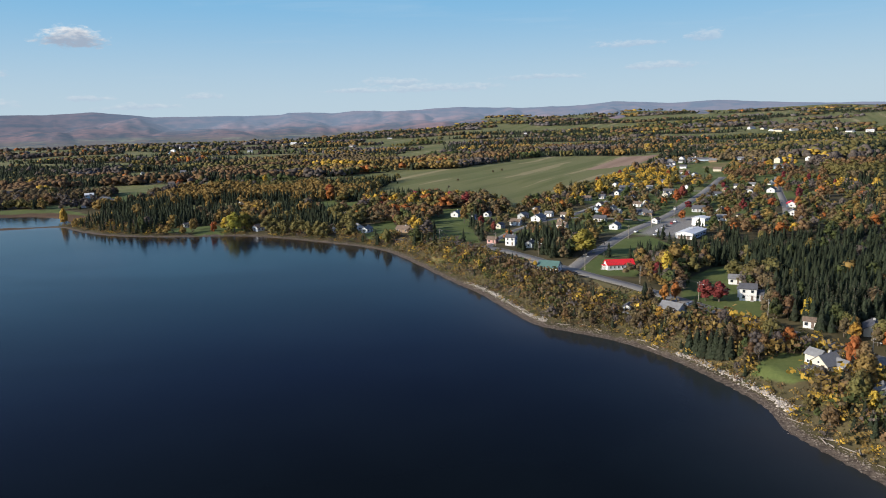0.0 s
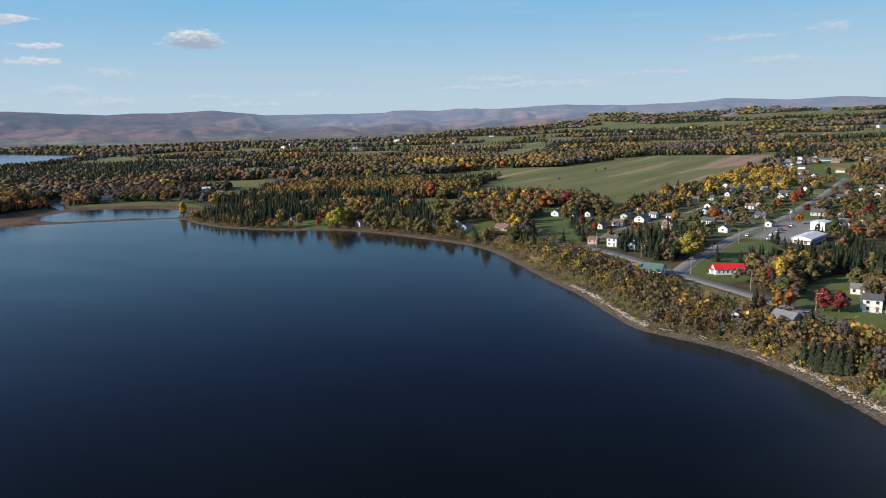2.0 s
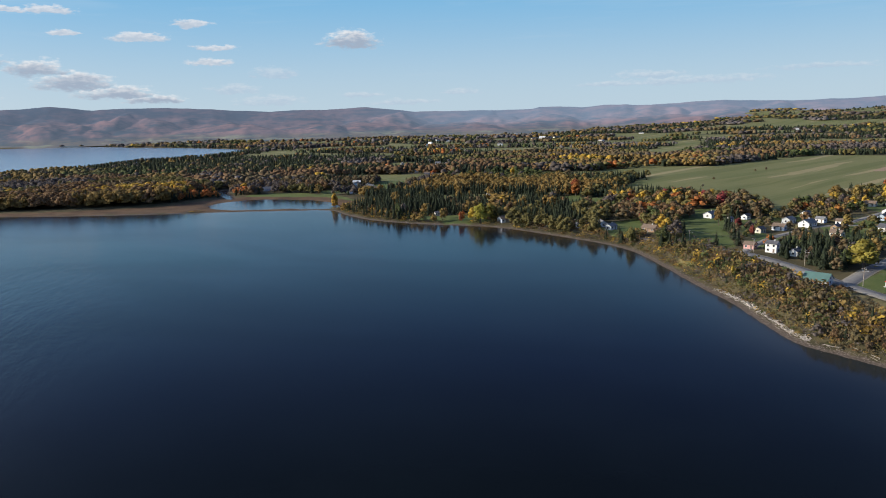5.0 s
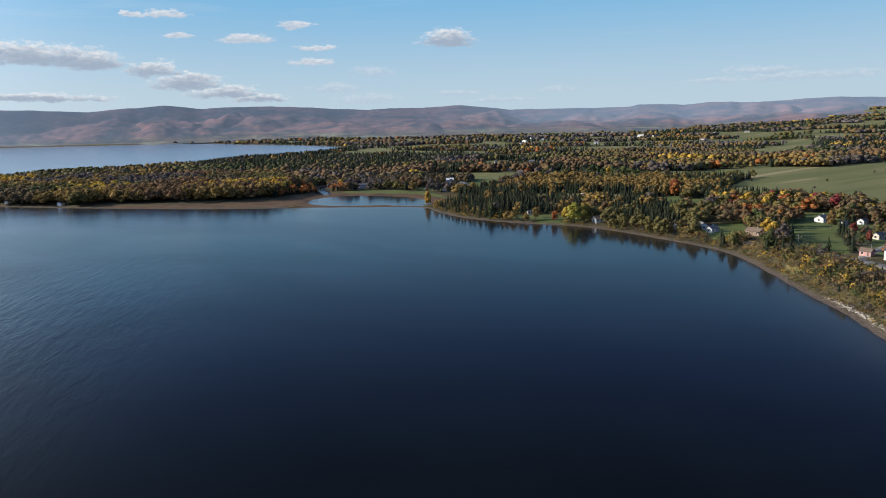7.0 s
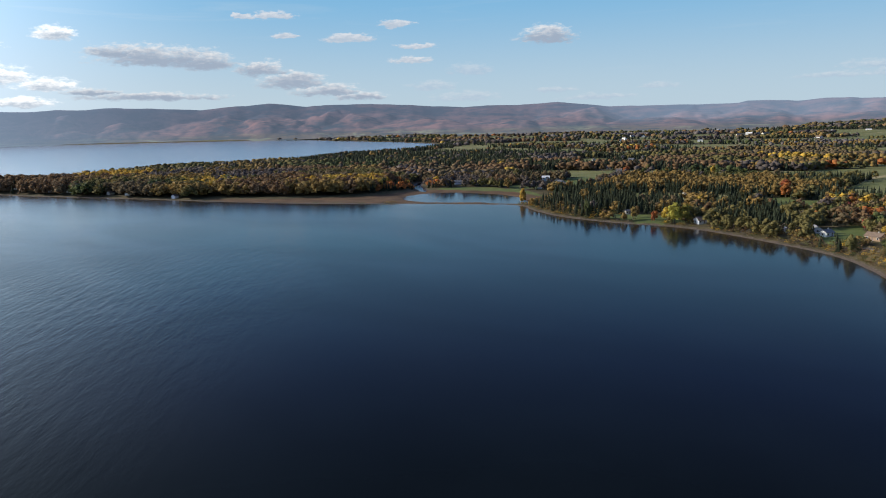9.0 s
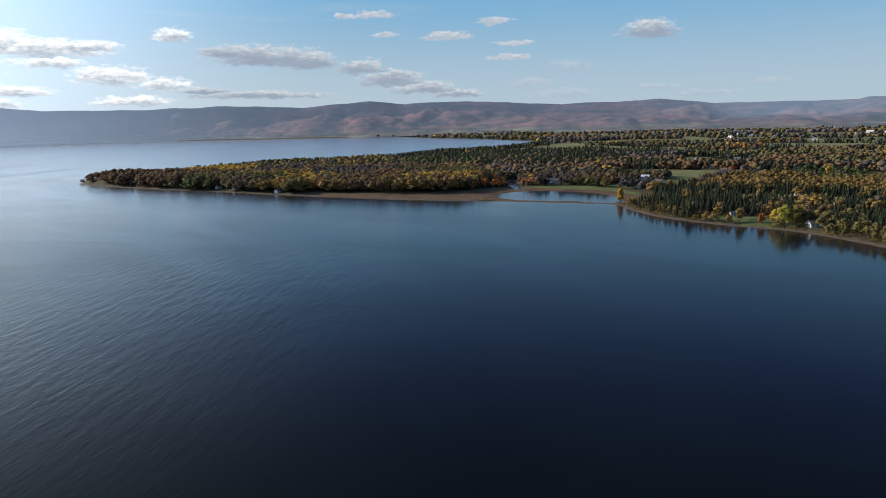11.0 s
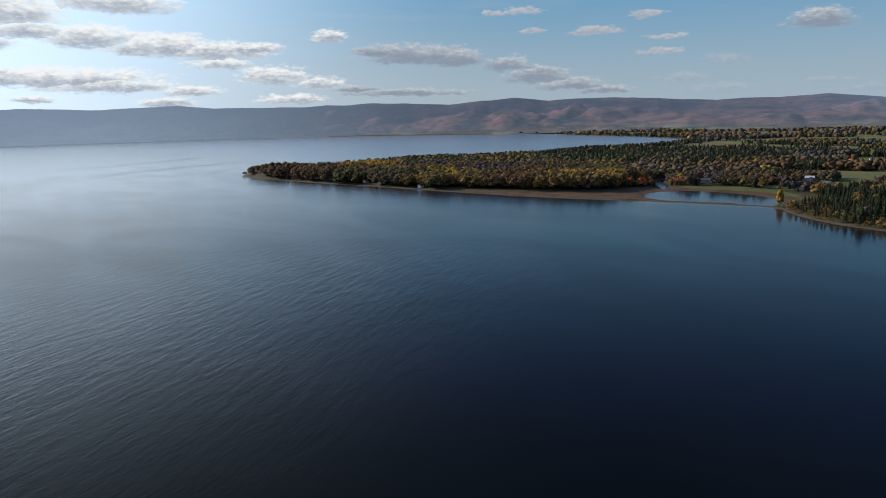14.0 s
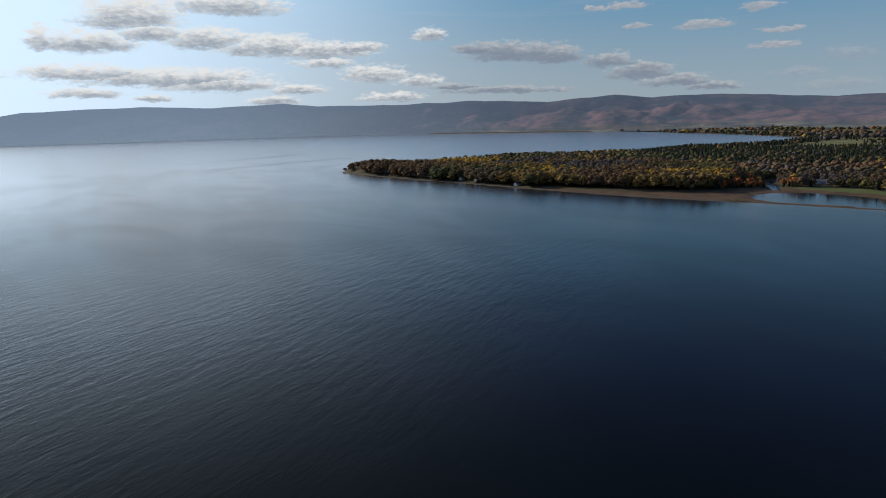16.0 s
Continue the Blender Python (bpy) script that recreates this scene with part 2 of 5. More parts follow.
def water_nodes(n, s):
    p = position(n)
    shallow = n.attr("shallow")
    silt = n.noise(p, 0.02, 4.0)
    c = n.mix(n.ramp(silt, 0.35, 0.7), (0.0030, 0.0046, 0.0052), (0.0038, 0.0060, 0.0070))
    c = n.mix(n.math("MULTIPLY", shallow, n.math("MULTIPLY_ADD", silt, 0.7, 0.45)), c, (0.062, 0.044, 0.027))
    c = n.mix(n.math("MULTIPLY", n.attr("shelf"), n.math("MULTIPLY_ADD", silt, 0.9, 0.3)), c, (0.010, 0.021, 0.027))
    n.put(c, s.inputs["Base Color"])
    # wind ripples, stronger over the open water to the west
    open_water = n.attr("fetch")
    calm = n.ramp(n.noise(n.scaled(p, 1.0, 1.6, 1.0, radians(35)), 0.004, 3.0, 0.5, 0.5), 0.38, 0.62)
    across = n.scaled(p, 1.0, 1.0, 1.0, radians(-37))
    swell = n.noise(n.scaled(across, 1.0, 0.25, 1.0), 0.24, 3.0, 0.5, 0.3)
    chop = n.noise(n.scaled(across, 1.0, 0.40, 1.0), 0.75, 3.0, 0.6)
    waves = n.math("ADD", swell, n.math("MULTIPLY", chop, 0.42))
    amount = n.math("MULTIPLY_ADD", n.math("MULTIPLY", open_water, n.math("MULTIPLY_ADD", calm, 0.4, 0.6)), 0.85, n.math("MULTIPLY", n.attr("ripple"), 0.02))
    b = n.add("ShaderNodeBump", Distance=0.75)
    n.put(amount, b.inputs["Strength"]), n.put(waves, b.inputs["Height"]), n.put(b.outputs[0], s.inputs["Normal"])
    # clear deep water below, a mirror of the sky above it that grows at flat angles
    facing = n.add("ShaderNodeLayerWeight", Blend=0.5)
    n.put(b.outputs[0], facing.inputs["Normal"])
    gloss = n.add("ShaderNodeBsdfGlossy")
    n.put(n.math("ADD", n.math("MULTIPLY_ADD", n.math("MULTIPLY", calm, n.attr("ripple")), 0.05, 0.12), n.math("ADD", n.math("MULTIPLY", open_water, -0.07), n.math("MULTIPLY", n.attr("ruffled"), n.math("MULTIPLY_ADD", n.attr("streak"), -0.07, 0.08)))), gloss.inputs["Roughness"]), n.put(b.outputs[0], gloss.inputs["Normal"])
    blend = n.add("ShaderNodeMixShader")
    slick = n.ramp(n.noise(n.scaled(p, 1.0, 2.2, 1.0, radians(-15)), 0.0045, 3.0, 0.5, 1.2), 0.35, 0.65)
    n.put(n.math("MULTIPLY", n.math("POWER", facing.outputs["Facing"], 6.7), n.math("ADD", n.math("MULTIPLY_ADD", slick, 0.12, 1.08), n.math("MULTIPLY", n.math("MAXIMUM", open_water, n.attr("ruffled")), 0.3))), blend.inputs[0])
    n.put(s.outputs[0], blend.inputs[1]), n.put(gloss.outputs[0], blend.inputs[2])
    return blend.outputs[0]


def hills_nodes(n, s):
    p = position(n)
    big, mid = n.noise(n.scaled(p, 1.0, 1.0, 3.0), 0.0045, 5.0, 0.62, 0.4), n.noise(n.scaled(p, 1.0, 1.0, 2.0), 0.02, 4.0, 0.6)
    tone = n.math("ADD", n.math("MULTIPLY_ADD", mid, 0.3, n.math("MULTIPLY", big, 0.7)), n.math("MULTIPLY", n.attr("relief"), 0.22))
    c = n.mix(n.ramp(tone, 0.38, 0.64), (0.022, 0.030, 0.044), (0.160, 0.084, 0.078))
    # the far ranges are tinted blue, air haze put into their colour
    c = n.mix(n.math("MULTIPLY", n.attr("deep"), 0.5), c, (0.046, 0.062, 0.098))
    # farmland and copses on the foothills
    plots = n.noise(n.scaled(p, 0.35, 0.35, 5.5, 0.3), 0.014, 5.0, 0.62, 0.4)
    farm = n.mix(n.ramp(plots, 0.40, 0.46), (0.028, 0.032, 0.028), (0.085, 0.060, 0.036))
    farm = n.mix(n.ramp(plots, 0.555, 0.575), farm, (0.130, 0.128, 0.072))
    c = n.mix(n.math("MULTIPLY", n.attr("foot"), n.ramp(mid, 0.25, 0.5)), c, farm)
    n.put(c, s.inputs["Base Color"])
    # bluish emission over all the hills stands in for haze in the air
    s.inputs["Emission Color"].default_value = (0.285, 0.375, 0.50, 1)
    n.put(n.math("MULTIPLY_ADD", n.attr("haze_glow"), 0.95, 0.215), s.inputs["Emission Strength"])


def leaf_nodes(n, s):
    """Foliage of the joined woods: each tree carries its own leaf colour."""
    geo = n.tree.nodes.new("ShaderNodeNewGeometry")
    f = n.math("MULTIPLY_ADD", geo.outputs["Random Per Island"], 0.4, 0.80)
    v = n.add("ShaderNodeHueSaturation")
    n.put(n.attr("leaf", "Color"), v.inputs["Color"]), n.put(f, v.inputs["Value"])
    n.put(v.outputs[0], s.inputs["Base Color"])
    return thin(n, s, v.outputs[0])


def thin(n, s, colour):
    """Leaves let part of the light through."""
    through_light = n.add("ShaderNodeBsdfTranslucent")
    n.put(colour, through_light.inputs[0])
    blend = n.add("ShaderNodeMixShader", Fac=0.35)
    n.put(s.outputs[0], blend.inputs[1]), n.put(through_light.outputs[0], blend.inputs[2])
    return blend.outputs[0]


def foliage(name, colour, spread=0.03):
    """Leaves of single trees: clumps and whole trees differ a little."""
    def build(n, s):
        geo = n.tree.nodes.new("ShaderNodeNewGeometry")
        own = n.tree.nodes.new("ShaderNodeObjectInfo").outputs["Random"]
        v = n.add("ShaderNodeHueSaturation", Color=(*colour, 1))
        n.put(n.math("MULTIPLY_ADD", own, spread, 0.5 - spread / 2), v.inputs["Hue"])
        n.put(n.math("MULTIPLY_ADD", geo.outputs["Random Per Island"], 0.4, n.math("MULTIPLY_ADD", own, 0.35, 0.62)), v.inputs["Value"])
        n.put(v.outputs[0], s.inputs["Base Color"])
        return thin(n, s, v.outputs[0])
    return material(name, build, 0.8, 0.0, 0.2)


M_GROUND = material("ground_cover", ground_nodes, 0.95, 0.0, 0.15)
M_WATER = material("bay_water", water_nodes, 0.6, 0.0, 0.0)
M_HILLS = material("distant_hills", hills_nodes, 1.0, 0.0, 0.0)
M_LEAF = material("woods_foliage", leaf_nodes, 0.85, 0.0, 0.15)
M_BARK = plain("bark", (0.13, 0.105, 0.085), 0.9, 3.0)
M_ROAD = plain("asphalt", (0.165, 0.158, 0.15), 0.9, 0.6, 0.2)
M_GRAVEL = plain("gravel_shoulder", (0.22, 0.195, 0.155), 0.95, 0.8, 0.3)
M_ROCK = plain("pale_rock", (0.36, 0.32, 0.285), 0.9, 1.2, 0.35)
M_STONE = plain("brown_stone", (0.17, 0.14, 0.115), 0.9, 1.2, 0.4)
M_DRIFT = plain("driftwood", (0.29, 0.25, 0.215), 0.9, 2.0, 0.3)
M_GLASS = plain("window_glass", (0.03, 0.035, 0.045), 0.15, 1.0, 0.2, 0.0, 0.5)
M_CONCRETE = plain("concrete", (0.36, 0.35, 0.33), 0.9, 0.9, 0.2)
WALLS = {
    "white": plain("white_siding", (0.66, 0.65, 0.63), 0.6, 0.5, 0.08),
    "cream": plain("cream_siding", (0.52, 0.47, 0.38), 0.7, 0.5, 0.10),
    "grey": plain("grey_siding", (0.40, 0.41, 0.41), 0.7, 0.5, 0.12),
    "brown": plain("brown_siding", (0.25, 0.17, 0.11), 0.7, 0.5, 0.2),
    "pink": plain("rose_siding", (0.50, 0.28, 0.25), 0.7, 0.5, 0.12),
    "blue": plain("blue_siding", (0.30, 0.37, 0.44), 0.7, 0.5, 0.12)}
ROOFS = {
    "dark": plain("dark_shingle", (0.085, 0.085, 0.095), 0.85, 0.7, 0.25),
    "grey": plain("grey_shingle", (0.17, 0.17, 0.175), 0.85, 0.7, 0.25),
    "brown": plain("brown_shingle", (0.16, 0.115, 0.085), 0.85, 0.7, 0.25),
    "white": plain("white_metal_roof", (0.60, 0.60, 0.60), 0.45, 0.4, 0.10, 0.0, 0.5),
    "red": plain("red_metal_roof", (0.62, 0.022, 0.028), 0.45, 0.4, 0.10, 0.0, 0.5),
    "green": plain("green_metal_roof", (0.085, 0.155, 0.135), 0.45, 0.4, 0.15, 0.0, 0.5)}
M_DOOR = plain("painted_door", (0.16, 0.12, 0.10), 0.6, 1.0, 0.2)
M_SCREEN = plain("porch_screen", (0.045, 0.05, 0.055), 0.4, 1.0, 0.3)
M_POLE = plain("weathered_pole", (0.30, 0.26, 0.21), 0.9, 2.0, 0.25)
M_CABLE = plain("cable", (0.03, 0.03, 0.03), 0.6, 2.0, 0.1)
M_TYRE = plain("tyre_rubber", (0.025, 0.025, 0.025), 0.9, 2.0, 0.2)
CARS = {"white": plain("white_car_paint", (0.75, 0.75, 0.74), 0.3, 1.0, 0.05, 0.0, 0.5), "dark": plain("dark_car_paint", (0.05, 0.055, 0.07), 0.3, 1.0, 0.1, 0.0, 0.5),
        "silver": plain("silver_car_paint", (0.45, 0.46, 0.47), 0.3, 1.0, 0.1, 0.3, 0.5), "red": plain("red_car_paint", (0.35, 0.03, 0.03), 0.3, 1.0, 0.1, 0.0, 0.5)}


# ---- plan ----
rng = np.random.default_rng(7)
LATTICE = rng.random((256, 256))


def value_noise(x, y, size, octaves=3):
    """Smooth noise from 0 to 1 with features of the given size in metres."""
    total, weight, amp = 0.0, 0.0, 1.0
    for k in range(octaves):
        u, v = x / size * 2**k + 17.3 * k, y / size * 2**k + 5.1 * k
        i, j = np.floor(u).astype(int), np.floor(v).astype(int)
        fu, fv = u - i, v - j
        fu, fv = fu * fu * (3 - 2 * fu), fv * fv * (3 - 2 * fv)
        a, b = LATTICE[i % 256, j % 256], LATTICE[(i + 1) % 256, j % 256]
        c, d = LATTICE[i % 256, (j + 1) % 256], LATTICE[(i + 1) % 256, (j + 1) % 256]
        total = total + amp * ((a * (1 - fu) + b * fu) * (1 - fv) + (c * (1 - fu) + d * fu) * fv)
        weight, amp = weight + amp, amp * 0.5
    return total / weight


def smooth(x, lo, hi):
    f = np.clip((x - lo) / (hi - lo), 0, 1)
    return f * f * (3 - 2 * f)


def rounded(points, steps=4):
    """A closed outline bent smoothly through its corners."""
    p = np.array(points, float)
    a, b, c, d = np.roll(p, 1, 0), p, np.roll(p, -1, 0), np.roll(p, -2, 0)
    out = []
    for k in range(steps):
        t = k / steps
        out.append(0.5 * (2 * b + (c - a) * t + (2 * a - 5 * b + 4 * c - d) * t**2 + (3 * b - a - 3 * c + d) * t**3))
    return np.stack(out, 1).reshape(-1, 2)


def signed(x, y, outline):
    """Metres to the outline, positive inside it."""
    x, y = np.atleast_1d(x).astype(float), np.atleast_1d(y).astype(float)
    near, inside = np.full(x.shape, 1e18), np.zeros(x.shape, bool)
    for (ax, ay), (bx, by) in zip(outline, np.roll(outline, -1, 0)):
        ex, ey = bx - ax, by - ay
        t = np.clip(((x - ax) * ex + (y - ay) * ey) / (ex * ex + ey * ey + 1e-9), 0, 1)
        near = np.minimum(near, (x - ax - t * ex) ** 2 + (y - ay - t * ey) ** 2)
        if ay != by:
            inside ^= ((ay > y) != (by > y)) & (x < ex * (y - ay) / ey + ax)
    return np.sqrt(near) * np.where(inside, 1, -1)


def along(x, y, line):
    """Metres to a line of points."""
    near = np.full(np.shape(x), 1e18)
    for (ax, ay), (bx, by) in zip(line, line[1:]):
        ex, ey = bx - ax, by - ay
        t = np.clip(((x - ax) * ex + (y - ay) * ey) / (ex * ex + ey * ey), 0, 1)
        near = np.minimum(near, (x - ax - t * ex) ** 2 + (y - ay - t * ey) ** 2)
    return np.sqrt(near)


# The coast, from the near beach round the cove and the spit to the far side of the bay.
COVE = [(160, -150), (112, 90), (100, 149), (96, 163), (92, 178), (93, 190), (92, 201), (84, 226), (76, 244), (65, 260),
        (50, 273), (38, 284), (29, 307), (18, 339), (4, 369), (-15, 415), (-35, 457), (-56, 481), (-92, 507), (-135, 534),
        (-169, 544), (-213, 546), (-263, 560), (-306, 590), (-333, 616)]
SPIT = [(-362, 614), (-416, 597), (-460, 580), (-545, 546), (-640, 521), (-749, 501), (-857, 482), (-974, 457), (-1080, 445),
        (-1162, 438), (-1192, 455), (-1210, 500), (-1225, 574), (-1255, 706), (-1285, 862), (-1239, 976), (-1206, 1114), (-1268, 1373),
        (-1233, 1559), (-1298, 1803), (-1420, 2060), (-1600, 2180)]
BAY = [(-1850, 2300), (-2300, 2470), (-2780, 2620), (-3250, 2440), (-3750, 2190), (-4480, 1720), (-4780, 930), (-4850, 100), (-4800, -700),
       (-4700, -1500), (-6000, -2500), (-6500, 7000), (6500, 7000), (6500, -3000), (900, -1500)]
COAST = rounded(COVE + SPIT + BAY)
LAGOON = rounded([(-478, 614), (-496, 640), (-492, 672), (-465, 698), (-400, 697), (-358, 668), (-338, 634), (-372, 620), (-384, 624), (-430, 604), (-455, 604)])
CREEK = [(-508, 694), (-556, 742), (-583, 785)]
FIELD = [(-85, 754), (-49, 1015), (198, 1386), (424, 1334), (340, 1112), (127, 729), (62, 602), (37, 672), (-48, 733)]
TILLED = [(205, 1010), (330, 1290), (400, 1290), (300, 1085)]
FIELD_FAR = [(-118, 1658), (-15, 2022), (27, 1662), (-64, 1351)]
MARSH = [(-333, 625), (-362, 614), (-470, 581), (-618, 525), (-660, 517), (-700, 520), (-600, 560), (-530, 620), (-512, 706), (-400, 720), (-322, 674)]
LAWNS = [
    [(-70, 541), (-40, 573), (-31, 497), (-51, 490)],
    [(-123, 709), (-83, 712), (-75, 638), (-107, 644)],
    [(-234, 573), (-192, 587), (-148, 555), (-181, 551), (-223, 558)],
    [(-14, 605), (23, 624), (24, 527), (-4, 494)],
    [(-404, 867), (-367, 948), (-335, 905), (-355, 801)],
    [(-435, 766), (-395, 823), (-382, 765), (-406, 728)],
    [(-142, 716), (-112, 743), (-104, 689), (-126, 675)],
    [(82, 398), (104, 436), (132, 448), (141, 400), (120, 388), (108, 388)],
    [(66, 361), (88, 393), (108, 383), (96, 341), (79, 350)],
    [(104, 301), (117, 332), (138, 356), (157, 358), (137, 324), (133, 283), (123, 267), (110, 281)],
    [(97, 214), (111, 226), (120, 222), (127, 209), (113, 202), (104, 201)],
    [(-13, 466), (3, 514), (21, 539), (24, 450), (-1, 465)],
    [(-515, 690), (-490, 735), (-440, 745), (-380, 722), (-345, 690), (-350, 672), (-439, 690)],
    [(-365, 785), (-354, 919), (-335, 852), (-344, 755)],
    [(-393, 818), (-379, 894), (-333, 868), (-357, 781)],
    [(-213, 520), (-184, 562), (-169, 545), (-201, 512)]]
MEADOWS = [
    [(55, 340), (64, 356), (87, 313), (78, 294), (63, 300), (52, 317)],
    [(-5, 452), (26, 431), (21, 403), (-8, 407)],
    [(332, 1017), (417, 1008), (330, 827), (270, 807)],
    [(-1161, 676), (-1065, 711), (-949, 771), (-917, 848), (-876, 809), (-907, 737), (-1022, 682), (-1140, 641)]]
LOT = [(128, 456), (169, 527), (198, 537), (179, 483), (146, 442)]
SPRUCES = [(156, 401), (216, 431), (300, 440), (300, 242), (157, 235), (134, 255), (135, 279), (153, 322), (138, 363)]
VILLAGE = [(30, 440), (85, 470), (130, 440), (212, 500), (290, 470), (420, 742), (560, 1232), (361, 1136), (180, 830), (75, 610), (20, 560)]
POINT_SPRUCES = [(-345, 690), (-340, 757), (-246, 744), (-225, 779), (-188, 655), (-165, 580), (-244, 556), (-305, 582)]
GROVE_SPRUCES = [(-183, 760), (-97, 693), (-77, 528), (-117, 543), (-160, 589)]
SPIT_SPRUCES = [(-1220, 1120), (-1250, 1370), (-1260, 1800), (-934, 1767), (-666, 1448), (-606, 1130), (-700, 985), (-928, 1004)]
SPIT_BACK = [(-1225, 690), (-1260, 870), (-1210, 1120), (-928, 1004), (-700, 985), (-640, 920), (-720, 920), (-830, 880), (-960, 800), (-1080, 725)]
SPIT_FRONT = [(-530, 540), (-1165, 430), (-1220, 520), (-1230, 640), (-1120, 640), (-1020, 685), (-900, 740), (-760, 790), (-640, 790), (-560, 700)]
SPIT_GOLD = [(-758, 701), (-763, 764), (-792, 899), (-704, 891), (-600, 783), (-640, 724)]
GOLD_STRIP = [(-613, 896), (-618, 979), (-565, 1063), (-488, 919), (-528, 851)]
GOLD_BAND = [(-409, 1203), (-445, 1496), (-368, 1699), (-169, 1598), (-82, 1437), (-5, 1221), (-120, 1146), (-181, 1022), (-317, 1067)]
BROWN_COPSE = [(-299, 1036), (-210, 1046), (-141, 790), (-185, 780)]
ORANGE_GARDENS = [(-100, 610), (-12, 702), (66, 642), (-9, 513)]
ROADS = [
    (6.6, [(150, 190), (131, 232), (119, 258), (113, 272), (101, 297), (87, 326), (67, 363), (48, 402), (27, 433), (-5, 456), (-30, 480)]),
    (6.6, [(67, 363), (82, 394), (100, 424), (122, 462), (149, 503), (182, 554), (214, 614), (262, 700), (330, 830)]),
    (4.6, [(240, 490), (275, 560), (330, 690), (380, 800)]),
    (4.0, [(27, 433), (40, 470), (60, 510), (95, 545), (150, 520)]),
    (4.0, [(95, 545), (150, 640), (185, 720), (262, 700)])]


def land_distance(x, y):
    d = signed(x, y, COAST)
    d = np.minimum(d, -signed(x, y, LAGOON))
    return np.minimum(d, along(x, y, CREEK) - 5)


def height(x, y, d=None):
    """The ground's height over the water."""
    x, y = np.atleast_1d(x).astype(float), np.atleast_1d(y).astype(float)
    d = land_distance(x, y) if d is None else d
    r = np.hypot(x, y)
    marsh = smooth(signed(x, y, np.array(MARSH, float)), -12, 6)
    bank = (1 - marsh) * (1 - 0.75 * smooth(-x, 0, 120))
    tip = np.exp(-(((x + 1150) / 55) ** 2 + ((y - 490) / 50) ** 2))
    z = 0.8 * smooth(d, -1, 6) + (4.2 * bank + 9 * tip) * smooth(d, 5, 14) + 0.017 * np.clip(d, 0, 160) * (1 - marsh)
    z = z + 7 * smooth(r, 1700, 4400) * smooth(d, 0, 500) + 22 * np.exp(-(((x - 640) / 230) ** 2 + ((y - 1000) / 330) ** 2))
    # the plain climbs towards the eastern hills
    east = smooth(x + 0.25 * y, 0, 1900) * smooth(r, 2000, 4900) ** 1.35
    z = z + east * (96 + 50 * (value_noise(x * 0.6, y, 520) - 0.5)) * smooth(d, 0, 400)
    z = z + (value_noise(x, y, 90) - 0.5) * 2.5 * smooth(d, 25, 90) * (1 - marsh)
    z = z + (value_noise(x, y, 420) - 0.5) * 9 * smooth(r, 1300, 2600) * smooth(d, 30, 400)
    return np.where(d > -1, z, -0.1 - np.clip(-d - 1, 0, 60) * 0.1)


def open_land(x, y, r, d):
    """Fields and clearings out on the plain, long across the view."""
    broad = smooth(value_noise(x * 0.45, y, 150, 2) + 0.06 * smooth(r, 1500, 2300), 0.55, 0.575)
    strips = smooth(value_noise(x * 0.35 + 800, y * 1.1, 60, 2), 0.63, 0.66)
    spit = (x < -540) & (y < 1150)
    return np.where(spit, 0, np.maximum(broad * smooth(r, 1250, 1500), strips * smooth(r, 640, 760)) * smooth(d, 60, 120))


def ground_at(x, y):
    return float(height(x, y)[0])


# ---- mesh helpers ----
def mesh_from(name, verts, faces, mat, attributes=()):
    """A mesh from arrays; attributes: (name, values a vertex)."""
    me = bpy.data.meshes.new(name)
    verts, faces = np.asarray(verts, np.float32), np.asarray(faces, np.int32)
    k = faces.shape[1]
    me.vertices.add(len(verts)), me.loops.add(faces.size), me.polygons.add(len(faces))
    me.vertices.foreach_set("co", verts.ravel())
    me.loops.foreach_set("vertex_index", faces.ravel())
    me.polygons.foreach_set("loop_start", np.arange(0, faces.size, k, dtype=np.int32))
    me.update(calc_edges=True)
    for label, values in attributes:
        values = np.asarray(values, np.float32)
        if values.ndim == 1:
            me.attributes.new(label, "FLOAT", "POINT").data.foreach_set("value", values)
        else:
            me.attributes.new(label, "FLOAT_COLOR", "POINT").data.foreach_set("color", np.c_[values, np.ones(len(values))].astype(np.float32).ravel())
    me.materials.append(mat)
    return me


def fan(azimuths, radii):
    """Vertices and faces of a sheet in rings round the origin."""
    a, r = np.meshgrid(np.radians(azimuths), radii)
    x, y = (-np.sin(a) * r).ravel(), (np.cos(a) * r).ravel()
    n, m = len(azimuths), len(radii)
    i = (np.arange(m - 1)[:, None] * n + np.arange(n - 1)[None]).ravel()
    return x, y, np.stack([i, i + n, i + n + 1, i + 1], 1)


def shade_smooth(me):
    me.polygons.foreach_set("use_smooth", np.ones(len(me.polygons), bool))


# ---- ground, water and hills ----
VIEW = np.arange(-37.0, 98.01, 0.24)
AZIMUTHS = np.r_[VIEW, np.arange(102, 322, 5.0), 323.0]
radii = np.r_[0.02, 60.0, 110.0 * 1.0132 ** np.arange(0, 290)]
radii = radii[radii < 4930]
x, y, faces = fan(AZIMUTHS, radii)
d = land_distance(x, y)
z = height(x, y, d)


def inside(shapes, soft):
    return np.max([smooth(signed(x, y, np.array(s, float)), -soft, soft) for s in shapes], 0)


